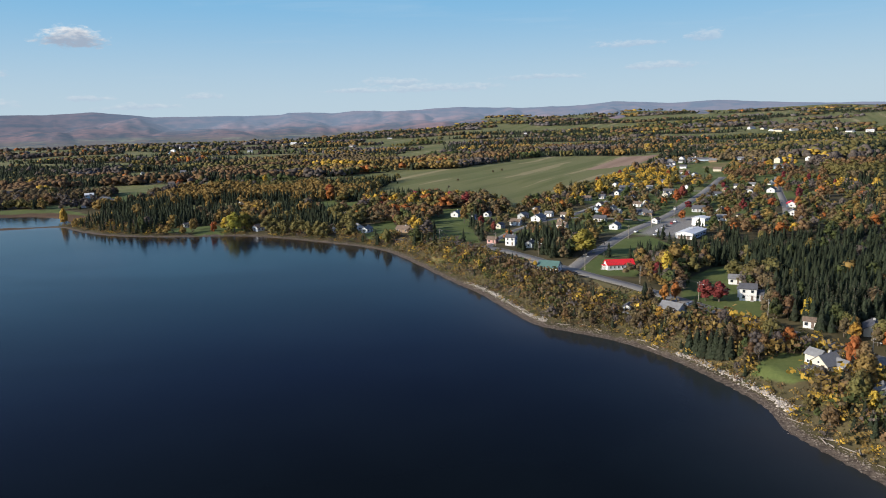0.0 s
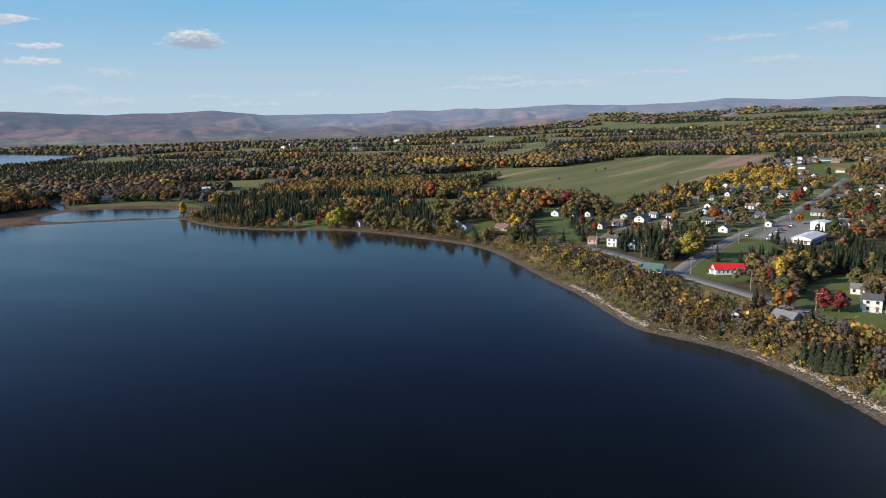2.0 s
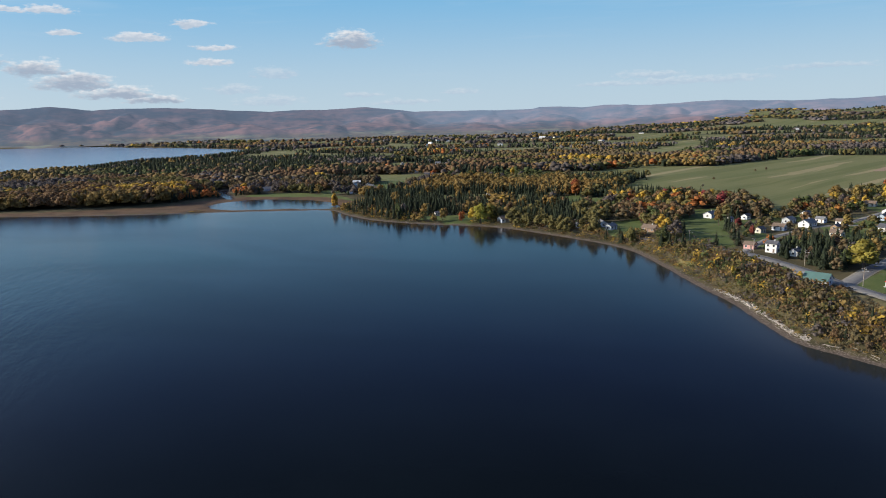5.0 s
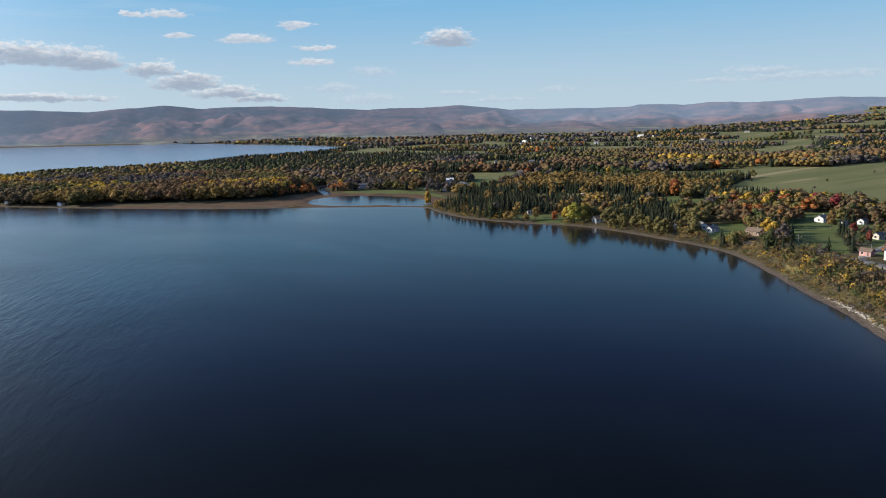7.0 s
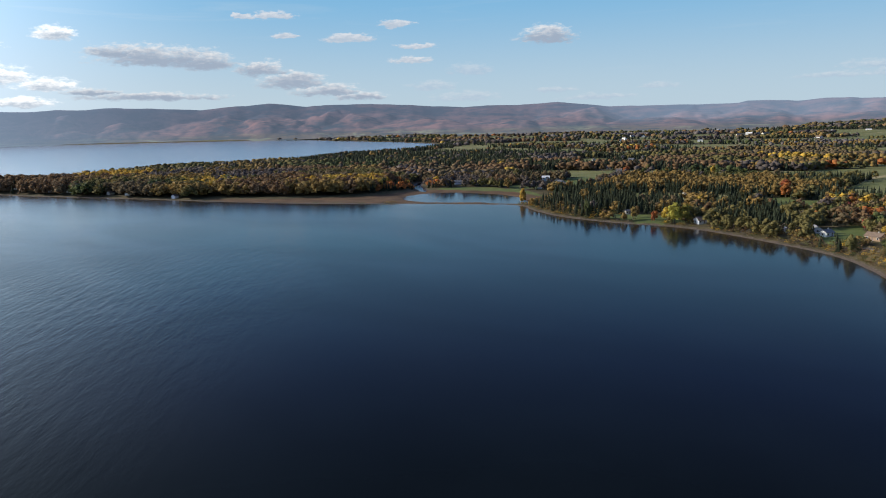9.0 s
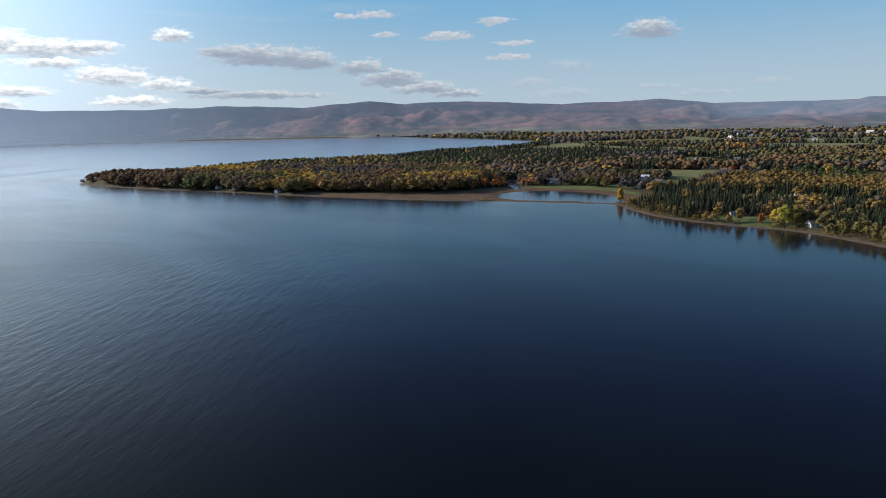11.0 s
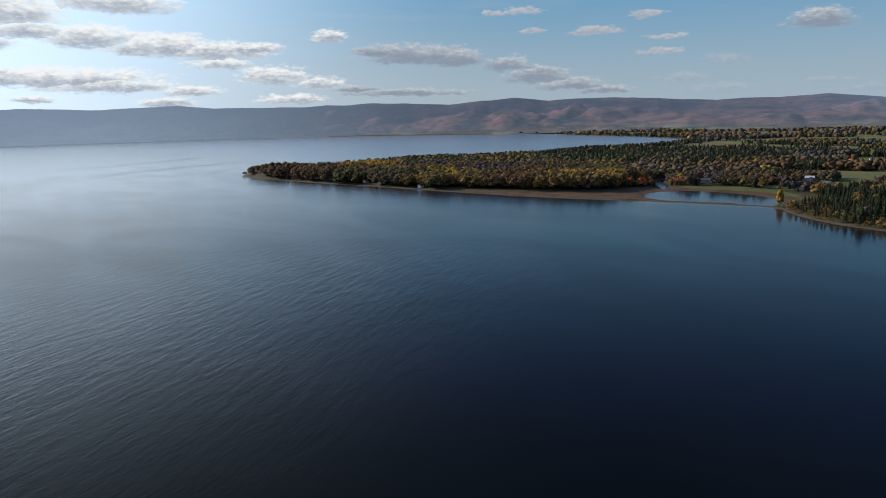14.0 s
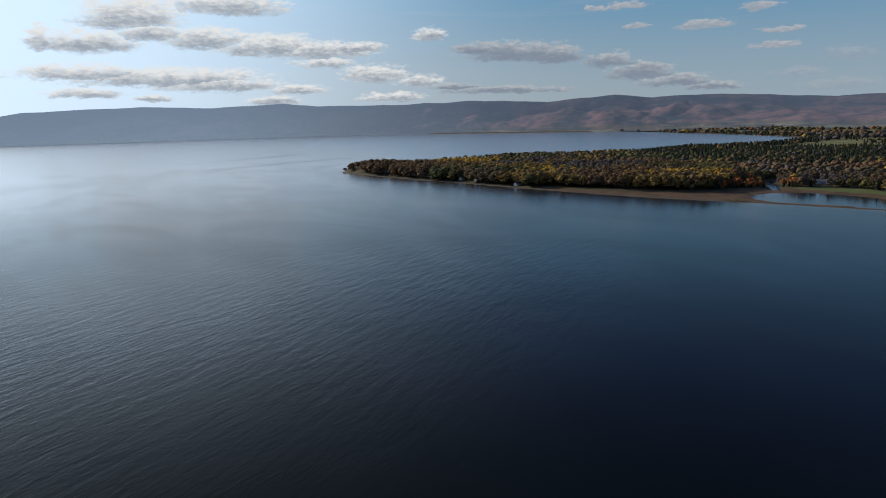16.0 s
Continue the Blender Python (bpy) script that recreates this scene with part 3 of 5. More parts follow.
r = np.hypot(x, y)
village = inside([VILLAGE], 20)
far_fields = open_land(x, y, r, d)
paved = np.clip(inside([LOT], 4), 0, 1)
ground_me = mesh_from("ground", np.c_[x, y, z], faces, M_GROUND, [
    ("meadow", np.maximum(inside(MEADOWS, 6), 0.6 * village * (value_noise(x, y, 45) > 0.5))),
    ("lawn", np.maximum(inside(LAWNS, 4), 0.62 * village * (value_noise(x + 500, y, 60) > 0.4))),
    ("field", np.maximum(inside([FIELD, FIELD_FAR], 5), far_fields)),
    ("tilled", inside([TILLED], 6)),
    ("marsh", inside([MARSH], 4)),
    ("beach", (1 - smooth(d, 1.6, 3.6)) * (1 - 0.8 * inside([MARSH], 10))),
    ("paved", paved)])
shade_smooth(ground_me)
ground = tagged(new("ground", ground_me), "autumn countryside of grass, fields and stony shore", "ground", kind="structure")

# smooth lines that the current draws on the water off the spit
STREAKS = [[(-1330, 200), (-1420, 290), (-1482, 346), (-1566, 461), (-1620, 584), (-1588, 690)], [(-1215, 380), (-1290, 425), (-1349, 466), (-1406, 529)],
           [(-1440, 160), (-1480, 280), (-1500, 380), (-1530, 475), (-1640, 598)], [(-1700, 250), (-1850, 480), (-1980, 640)]]
wx, wy, wfaces = fan(np.r_[np.arange(-37.0, 98.01, 0.3), np.arange(102, 322, 5.0), 323.0], np.r_[0.02, 8.0, 40 * 1.018 ** np.arange(0, 270)])
keep_r = np.hypot(wx, wy)
wd = land_distance(wx, wy)
water_me = mesh_from("water", np.c_[wx, wy, 0 * wx], wfaces, M_WATER, [
    ("shallow", np.exp(np.clip(wd, -200, 0) / 11.0)),
    ("shelf", np.exp(np.clip(wd, -400, 0) / 42.0) * smooth(wx + 0.4 * wy, 60, 190)),
    ("streak", np.max([1 - smooth(along(wx, wy, q), 4, 16) for q in STREAKS], 0)),
    ("fetch", smooth(-wx - 0.35 * wy, 80, 360) * (1 - 0.97 * smooth(keep_r, 230, 600))),
    ("ripple", 1 - smooth(keep_r, 450, 1300)),
    ("ruffled", smooth(-wx - 0.35 * wy, 60, 500) * smooth(keep_r, 280, 1100))])
shade_smooth(water_me)
water = tagged(new("water", water_me), "calm dark blue bay water with wind ripples", "water", kind="structure")

# Skyline of the hills: azimuth, elevation in degrees.
SKYLINE = np.array([
    (-40, 0.45), (-31.8, 0.41), (-26, 0.57), (-21.1, 0.89), (-17.5, 0.80), (-13.7, 1.0), (-10.5, 0.80), (-7.2, 0.76), (-1.9, 0.90), (2.1, 0.83),
    (4.6, 0.70), (5.2, 0.80), (6.8, 0.80), (8.5, 0.70), (10.2, 0.80), (11.8, 0.79), (12.4, 0.63), (15.7, 0.66), (21.7, 0.69), (25.6, 1.16), (28.6, 1.02), (31.3, 1.0), (33.0, 0.92), (36.5, 1.16),
    (40.3, 1.38), (42.5, 1.36), (45.3, 1.28), (48.1, 1.57), (53.2, 1.20), (58.8, 1.40), (65.3, 1.26), (71.4, 1.27), (74, 1.54), (79, 1.3),
    (84.2, 1.48), (88, 1.38), (91.8, 1.18), (93.1, 0.95), (100, 0.9)])
ha = np.arange(-42.0, 104.0, 0.13)
rows_h = 96
A, S = np.meshgrid(ha, np.linspace(0, 1, rows_h))
top = 85 + 4880 * np.tan(np.radians(np.interp(A, SKYLINE[:, 0], SKYLINE[:, 1]) + 0.12 * (value_noise(A * 100, 0 * A, 170, 5) - 0.5)))
start_r = np.interp(A, (36, 44, 52, 60, 69, 80), (3350, 3620, 4010, 4360, 4650, 4700))
foot = 10 - 14 * smooth(A, 40, 54)
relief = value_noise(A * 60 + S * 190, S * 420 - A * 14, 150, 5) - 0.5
rise = 0.10 * S + 0.90 * smooth(S, 0.40, 1.0) ** 1.2
# broad hills stand one behind the other, the farther the higher
hill_rng = np.random.default_rng(21)
bend = value_noise(A * 22, S * 120, 90, 4) - 0.5
for a0 in np.arange(-44, 106, 1.6):
    a0, s0 = a0 + hill_rng.uniform(-0.9, 0.9), hill_rng.uniform(0.40, 0.93)
    wide, deep = hill_rng.uniform(3.4, 8.0), hill_rng.uniform(0.34, 0.60)
    tall_share = smooth(s0, 0.15, 1.05) * hill_rng.uniform(0.75, 1.08)
    q = np.hypot((A - a0) / wide + 0.9 * bend, (S - s0) / deep + 0.9 * bend)
    rise = np.maximum(rise, tall_share * np.clip(1 - q, 0, 1) ** 0.8 * (1.2 - 0.2 * np.clip(1 - q, 0, 1)))
low_hills = 0.09 * smooth(value_noise(A * 24 + 70, S * 90, 70, 3), 0.35, 0.75) * smooth(S, 0.12, 0.4)
rise = np.maximum(rise * smooth(S, 0.0, 0.32), low_hills)
rise = np.clip(rise + relief * 0.20 * np.sin(np.pi * np.clip(S * 1.02, 0, 1)) ** 0.7, 0, 1)
H = foot + (top - foot) * rise
Rr = start_r + (4885 - start_r) * S
hx, hy = -np.sin(np.radians(A)) * Rr, np.cos(np.radians(A)) * Rr
i = (np.arange(rows_h - 1)[:, None] * len(ha) + np.arange(len(ha) - 1)[None]).ravel()
# the painted haze glows stronger towards the sun and on the eastern back ranges
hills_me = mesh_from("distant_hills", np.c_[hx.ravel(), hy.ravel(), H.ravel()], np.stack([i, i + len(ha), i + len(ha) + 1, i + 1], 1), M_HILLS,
                     [("foot", (1 - smooth(rise, 0.06, 0.24)).ravel()), ("deep", smooth(S, 0.45, 0.95).ravel()), ("relief", relief.ravel()), ("haze_glow", np.maximum(0.62 * smooth(A, 48, 84) * (1 - 0.2 * S), 0.20 * smooth(30 - A, 0, 14) * smooth(S, 0.3, 0.7)).ravel())])
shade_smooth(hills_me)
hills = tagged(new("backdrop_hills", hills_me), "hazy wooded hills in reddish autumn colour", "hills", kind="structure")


# ---- roads ----
def ribbon(name, line, wide, lift, mat, label):
    """A strip laid along a line of points, following the ground."""
    p = np.array(line, float)
    t = np.linspace(0, len(p) - 1, (len(p) - 1) * 6 + 1)
    k = np.clip(t.astype(int), 0, len(p) - 2)
    f = (t - k)[:, None]
    ext = np.vstack([2 * p[0] - p[1], p, 2 * p[-1] - p[-2]])
    a, b, c, e = ext[k], ext[k + 1], ext[k + 2], ext[k + 3]
    q = 0.5 * (2 * b + (c - a) * f + (2 * a - 5 * b + 4 * c - e) * f**2 + (3 * b - a - 3 * c + e) * f**3)
    g = np.gradient(q, axis=0)
    g /= np.linalg.norm(g, axis=1)[:, None]
    side = np.c_[-g[:, 1], g[:, 0]] * wide / 2
    cols = np.stack([q + side * u for u in (-1.0, -0.96, 0.0, 0.96, 1.0)], 1)
    zz = height(cols[..., 0].ravel(), cols[..., 1].ravel()).reshape(cols.shape[:2])
    zz = np.maximum(zz, zz.mean(1, keepdims=True)) + np.array([0.0, lift, lift + 0.08, lift, 0.0])
    v = np.dstack([cols, zz]).reshape(-1, 3)
    n = 5
    i = (np.arange(len(q) - 1)[:, None] * n + np.arange(n - 1)[None]).ravel()
    me = mesh_from(name, v, np.stack([i, i + n, i + n + 1, i + 1], 1), mat)
    return tagged(new(name, me), label, "road", kind="structure")


for wide, line in ROADS:
    ribbon("road_shoulder", line, wide + 1.6, 0.05, M_GRAVEL, "pale gravel shoulder beside the asphalt road")
    ribbon("road", line, wide, 0.11, M_ROAD, "worn grey asphalt village road")


# ---- trees ----
def triangles(quads):
    return np.concatenate([quads[:, [0, 1, 2]], quads[:, [0, 2, 3]]])


def clumps(points, normals, size, gen):
    """Small uneven four-sided leaf clumps, facing along the normals."""
    n = len(points)
    t = np.cross(normals, gen.normal(size=(n, 3)))
    t /= np.linalg.norm(t, axis=1)[:, None] + 1e-9
    b = np.cross(normals, t)
    size = (size * gen.uniform(0.7, 1.35, n))[:, None]
    corners = []
    for u, v in ((-1, -1), (1, -1), (1, 1), (-1, 1)):
        corners.append(points + t * size * u * gen.uniform(0.35, 1.0, (n, 1)) + b * size * v * gen.uniform(0.35, 1.0, (n, 1))
                       - normals * size * gen.uniform(0, 0.5, (n, 1)))
    return np.stack(corners, 1).reshape(-1, 3), triangles(np.arange(4 * n).reshape(-1, 4))


ICO = np.array([(math.cos(a) * c, math.sin(a) * c, h) for a, c, h in
                [(0, 0, 1)] + [(k * 1.2566, 0.894, 0.447) for k in range(5)] + [(k * 1.2566 + 0.628, 0.894, -0.447) for k in range(5)]])
ICO_TRI = np.array([(0, 1 + k, 1 + (k + 1) % 5) for k in range(5)] + [(1 + k, 6 + k, 1 + (k + 1) % 5) for k in range(5)]
                   + [(6 + k, 6 + (k + 1) % 5, 1 + (k + 1) % 5) for k in range(5)])


def lump(centre, radii, gen, rough=0.2):
    """A rough, open-bottomed mass of foliage."""
    v = ICO * (1 + gen.normal(size=(11, 1)) * rough) + gen.normal(size=(11, 3)) * rough * 0.5
    return np.asarray(centre) + v * np.asarray(radii), ICO_TRI


def lobe_plan(gen, low, wide, lobes):
    """Centres and radii of the lobes of a broad crown."""
    tall = 1 - low
    centres, radii = [(gen.normal() * 0.05 * wide, gen.normal() * 0.05 * wide, low + 0.76 * tall)], [(0.55 * wide, 0.55 * wide, 0.24 * tall)]
    for k in range(1, lobes):
        a, level = 2.4 * k + gen.uniform(-0.4, 0.4), (0.24, 0.50, 0.36, 0.62)[k % 4] + gen.uniform(-0.06, 0.06)
        reach = wide * (0.62 - 0.45 * abs(level - 0.38)) * gen.uniform(0.75, 1.15)
        s = gen.uniform(0.85, 1.2)
        centres.append((math.cos(a) * reach, math.sin(a) * reach, low + level * tall))
        radii.append((0.46 * wide * s, 0.46 * wide * s, 0.21 * tall * s))
    return np.array(centres), np.array(radii)


def leafy(count, seed, low=0.22, wide=0.34, lobes=7, size=0.07, cores=True):
    """A broad crown of lobes with leaf clumps on them, one unit high."""
    gen = np.random.default_rng(seed)
    centres, radii = lobe_plan(gen, low, wide, lobes)
    pick = gen.integers(0, lobes, count)
    nrm = gen.normal(size=(count, 3))
    nrm[:, 2] = np.abs(nrm[:, 2]) * 1.1 - 0.4
    nrm /= np.linalg.norm(nrm, axis=1)[:, None]
    p = centres[pick] + nrm * radii[pick] * gen.uniform(0.85, 1.12, (count, 1))
    face = nrm + gen.normal(size=(count, 3)) * 0.22
    face /= np.linalg.norm(face, axis=1)[:, None]
    parts = [clumps(p, face, size, gen)]
    if cores:
        parts += [lump(c, r * 0.72, gen) for c, r in zip(centres, radii)]
    return joined(parts)


def lumpy(seed, low, wide, lobes):
    """A crown for far woods: a few rough masses."""
    gen = np.random.default_rng(seed)
    if lobes == 1:
        return lump((0, 0, low + (1 - low) * 0.5), (wide, wide, (1 - low) * 0.55), gen, 0.22)
    centres, radii = lobe_plan(gen, low, wide, lobes)
    return joined([lump(c, r * 1.12, gen, 0.2) for c, r in zip(centres, radii)])


def spire(seed, tiers=3, sides=5, wide=0.19):
    """A conifer for far woods: ragged tiers of boughs."""
    gen = np.random.default_rng(seed)
    parts = []
    for k in range(tiers):
        z0, z1 = 0.06 + 0.80 * k / tiers, min(1.0, 0.06 + 0.80 * (k + 1) / tiers + 0.16)
        rad = wide * (1.02 - z0) ** 0.72
        a = np.arange(sides) * 2 * np.pi / sides + gen.uniform(0, 6)
        q = rad * gen.uniform(0.6, 1.25, sides)
        ring = np.c_[np.cos(a) * q, np.sin(a) * q, z0 + gen.normal(size=sides) * 0.03]
        v = np.vstack([ring, (gen.normal() * 0.01, gen.normal() * 0.01, z1)])
        i = np.arange(sides)
        parts.append((v, np.stack([i, (i + 1) % sides, np.full(sides, sides)], 1)))
    return joined(parts)


def pointed(count, seed, low=0.06, wide=0.17, size=0.06):
    """A narrow conifer crown of drooping boughs, one unit high."""
    gen = np.random.default_rng(seed)
    h = low + (0.99 - low) * (1 - np.sqrt(gen.uniform(0, 1, count)))
    h = np.round(h * 14) / 14 + gen.normal(size=count) * 0.012
    a = gen.uniform(0, 2 * np.pi, count)
    rad = wide * (1.03 - h) / (1 - low) * gen.uniform(0.55, 1.12, count) + 0.006
    p = np.c_[np.cos(a) * rad, np.sin(a) * rad, h]
    nrm = np.c_[np.cos(a), np.sin(a), gen.uniform(0.25, 0.8, count)] + gen.normal(size=(count, 3)) * 0.15
    nrm /= np.linalg.norm(nrm, axis=1)[:, None]
    return clumps(p, nrm, size * np.clip(1.25 - h, 0.35, 1.2), gen)


def tube(a, b, ra, rb, sides=5):
    """A tapered limb from a to b."""
    a, b = np.array(a, float), np.array(b, float)
    g = (b - a) / np.linalg.norm(b - a)
    t = np.cross(g, (0.3, 0.9, 0.2))
    t /= np.linalg.norm(t)
    u = np.cross(g, t)
    ang = np.arange(sides) * 2 * np.pi / sides
    ring = np.cos(ang)[:, None] * t + np.sin(ang)[:, None] * u
    v = np.vstack([a + ring * ra, b + ring * rb])
    i = np.arange(sides)
    return v, triangles(np.stack([i, (i + 1) % sides, (i + 1) % sides + sides, i + sides], 1))


def joined(pieces):
    vs, fs, n = [], [], 0
    for v, f in pieces:
        vs.append(v), fs.append(f + n)
        n += len(v)
    return np.vstack(vs), np.vstack(fs)


def limbs(seed, leaf=True):
    """Trunk with limbs, one unit high."""
    gen = np.random.default_rng(seed)
    if not leaf:
        return tube((0, 0, -0.03), (0, 0, 0.95), 0.016, 0.003, 6)
    parts = [tube((0, 0, -0.03), (0.01, 0, 0.45), 0.024, 0.014, 6), tube((0.01, 0, 0.45), (0, 0.02, 0.85), 0.014, 0.004)]
    for k in range(6):
        a, h = gen.uniform(0, 6.28), gen.uniform(0.25, 0.6)
        l = gen.uniform(0.18, 0.3)
        parts.append(tube((0, 0, h), (math.cos(a) * l, math.sin(a) * l, h + gen.uniform(0.12, 0.28)), 0.009, 0.003, 4))
    return joined(parts)


COLOURS = {
    "spruce": (0.034, 0.043, 0.024), "green": (0.070, 0.083, 0.030), "olive": (0.135, 0.115, 0.042), "yellow": (0.43, 0.28, 0.050),
    "gold": (0.225, 0.150, 0.050), "orange": (0.36, 0.135, 0.042), "rust": (0.165, 0.102, 0.052), "red": (0.20, 0.042, 0.040),
    "brown": (0.140, 0.104, 0.056), "bare": (0.112, 0.092, 0.080), "lime": (0.270, 0.225, 0.045), "grey": (0.140, 0.122, 0.116)}
NAMES = list(COLOURS)
PALETTE = np.array([COLOURS[k] for k in NAMES])
MIXED = {"green": 0.07, "olive": 0.26, "yellow": 0.05, "gold": 0.16, "orange": 0.012, "rust": 0.12, "red": 0.002, "brown": 0.27, "bare": 0.17}
BRIGHT = {"green": 0.09, "olive": 0.20, "yellow": 0.05, "gold": 0.13, "orange": 0.07, "rust": 0.18, "red": 0.015, "brown": 0.21, "bare": 0.09}
# greyer, barer mix for far woods: distance haze put into the leaf colours
HAZED_INLAND = {"green": 0.04, "olive": 0.18, "yellow": 0.012, "gold": 0.09, "orange": 0.006, "rust": 0.10, "brown": 0.30, "bare": 0.30, "grey": 0.08}
GOLDEN = {"olive": 0.16, "yellow": 0.06, "gold": 0.40, "rust": 0.14, "brown": 0.16, "bare": 0.14}
OCHRE = {"green": 0.02, "olive": 0.14, "yellow": 0.025, "gold": 0.32, "rust": 0.26, "brown": 0.22, "bare": 0.05}
DULL = {"green": 0.14, "olive": 0.30, "gold": 0.05, "rust": 0.08, "brown": 0.28, "bare": 0.15}
GARDEN = {"green": 0.08, "olive": 0.14, "yellow": 0.05, "gold": 0.10, "orange": 0.13, "rust": 0.24, "red": 0.012, "brown": 0.22}
# stands of one character: outline, share of conifers, leaf colours
STANDS = [(SPRUCES, 0.94, "dull"), (POINT_SPRUCES, 0.95, "dull"), (GROVE_SPRUCES, 0.86, "dull"), (SPIT_SPRUCES, 0.88, "dull"), (SPIT_BACK, 0.46, "dull"),
          (SPIT_FRONT, 0.03, "ochre"), (SPIT_GOLD, 0.02, "golden"), (GOLD_STRIP, 0.08, "golden"), (GOLD_BAND, 0.12, "golden"), (BROWN_COPSE, 0.15, "dull"),
          (ORANGE_GARDENS, 0.12, "garden")]
WEIGHTS = {k: np.array([m.get(n, 0) for n in NAMES]) for k, m in (("mixed", MIXED), ("bright", BRIGHT), ("inland", HAZED_INLAND), ("golden", GOLDEN), ("ochre", OCHRE), ("dull", DULL), ("garden", GARDEN))}


OPEN_SLOPES = [MEADOWS[0], LAWNS[8], LAWNS[9], LAWNS[10]]


def hides_road(px, py, tall, share):
    """Trees on the slope below the main roads are kept cut."""
    hit = np.zeros(len(px), bool)
    for f in (0.15, 0.4, 0.7, 1.0):
        k = 1 + f * tall / (80 - tall)
        for wide, line in ROADS[:2]:
            hit |= along(px * k, py * k, line) < wide / 2
        for outline in OPEN_SLOPES:
            hit |= signed(px * k, py * k, np.array(outline, float)) > 0
    return hit & (rng.random(len(px)) < share) & (np.hypot(px, py) < 640)


def hill_at(x, y):
    """The height of the backdrop hills where they reach, far below the ground elsewhere."""
    a, r = np.degrees(np.arctan2(-x, y)), np.hypot(x, y)
    first = np.interp(a, ha, start_r[0])
    share = (r - first) / (4885 - first)
    i = np.clip(np.rint(share * (rows_h - 1)), 0, rows_h - 1).astype(int)
    j = np.clip(np.rint((a - ha[0]) / 0.13), 0, len(ha) - 1).astype(int)
    return np.where(share > 0, H[i, j], -99)


def plan_trees():
    """Where trees stand: x, y, height, kind."""
    spots = []
    rr = 140.0
    while rr < 4600:
        step = 3.7 if rr < 430 else max(6.0, 0.0058 * rr)
        a = np.arange(-36.5, 97.5, math.degrees(step / rr))
        a = np.radians(a + rng.uniform(-0.45, 0.45, len(a)) * math.degrees(step / rr))
        q = rr + rng.uniform(-0.45, 0.45, len(a)) * step
        spots.append(np.c_[-np.sin(a) * q, np.cos(a) * q])
        rr += step
    p = np.vstack(spots)
    px, py = p.T
    dd = land_distance(px, py)
    keep = (dd > np.where(np.hypot(px, py) < 430, 7.0, 4.6)) & ((np.hypot(px, py) < 3900) | (px + 0.25 * py > 200))
    keep &= hill_at(px, py) < height(px, py, dd) + 3
    px, py, dd = px[keep], py[keep], dd[keep]
    rr = np.hypot(px, py)

    def within(shapes, soft=2.0):
        return np.max([smooth(signed(px, py, np.array(q, float)), -soft, soft) for q in shapes], 0)

    cover = np.full(len(px), 0.93)
    cover = np.where(within([VILLAGE]) > 0.5, 0.34 + 0.40 * smooth(value_noise(px, py, 60), 0.40, 0.6), cover)
    cover *= 1 - within([FIELD, FIELD_FAR] + MEADOWS + LAWNS + [LOT])
    cover *= signed(px, py, np.array(MARSH, float)) < -14
    cover *= 1 - open_land(px, py, rr, dd)
    low_bank = (py > 322) & (py < 430) & (dd < 32) & (px > -30)
    cover = np.where(low_bank, cover * np.where(px > 22, 0.45, 0.22), cover)
    for wide, line in ROADS:
        cover *= along(px, py, line) > wide / 2 + 6.5
    for hx0, hy0, hr in SITES:
        cover *= np.hypot(px - hx0, py - hy0) > hr
    keep = rng.random(len(px)) < cover
    px, py, dd, rr = px[keep], py[keep], dd[keep], rr[keep]
    stands = value_noise(px * 0.7 + 900, py + 300, 120, 3)
    village = within([VILLAGE]) > 0.5
    conifer = 0.06 + 0.76 * smooth(stands, 0.44, 0.55)
    conifer = np.where(village, 0.14, conifer)
    conifer = np.where((rr < 430) & (dd < 60) & (conifer < 0.5), 0.28, conifer)
    bright = (rr < 760) & (px > -60)
    share = np.where(bright[:, None], WEIGHTS["bright"], WEIGHTS["mixed"])
    # beyond 1 km the muted mix stands in for haze
    share = np.where((rr > 1000)[:, None], WEIGHTS["inland"], share)
    for outline, part_con, look_of in STANDS:
        hit = within([outline]) > 0.5
        conifer = np.where(hit, part_con, conifer)
        share = np.where(hit[:, None], WEIGHTS[look_of], share)
    front = within([SPIT_FRONT]) > 0.5
    is_con = rng.random(len(px)) < conifer
    # broad-leaved crowns are wider and stand farther apart
    stay = is_con | (rng.random(len(px)) < np.where((rr < 430) | village, 0.72, 0.6))
    px, py, dd, rr, is_con, village, front, bright, share = (q[stay] for q in (px, py, dd, rr, is_con, village, front, bright, share))
    near = (rr < 430) | ((rr < 540) & (px > 120))
    tall = np.where(near | village, np.where(is_con, rng.uniform(6.0, 10.2, len(px)), rng.uniform(5.0, 10.5, len(px))),
                    np.where(is_con, rng.uniform(8.8, 12.2, len(px)), rng.uniform(8.5, 12.5, len(px))))
    tall = np.where(village, tall * 0.85, tall)
    tall *= np.where(near, 0.58 + 0.42 * smooth(dd, 8, 28), 0.75 + 0.25 * smooth(dd, 8, 20))
    tall = np.where(front, rng.uniform(13.5, 18.5, len(px)) * (0.5 + 0.5 * smooth(px, -1190, -1060)), tall)
    tall = np.where(near & (dd < 48) & (py > 250), tall * np.where(py < 300, 0.95, 0.74), tall)
    tall = np.where((rr < 420) & is_con & (dd >= 48), tall * 1.2, tall)
    stay = ~hides_road(px, py, tall, 0.78)
    px, py, dd, rr, tall, is_con, bright, share = (q[stay] for q in (px, py, dd, rr, tall, is_con, bright, share))
    share = np.where(((rr < 430) & (dd < 45))[:, None], share * np.array([1, 1.4, 2.4, 0.7, 0.55, 0.6, 1, 0.6, 2.0, 3.0, 1.0, 1.0]), share)
    # neighbours tend to be of one kind
    score = np.log(share + 1e-6)
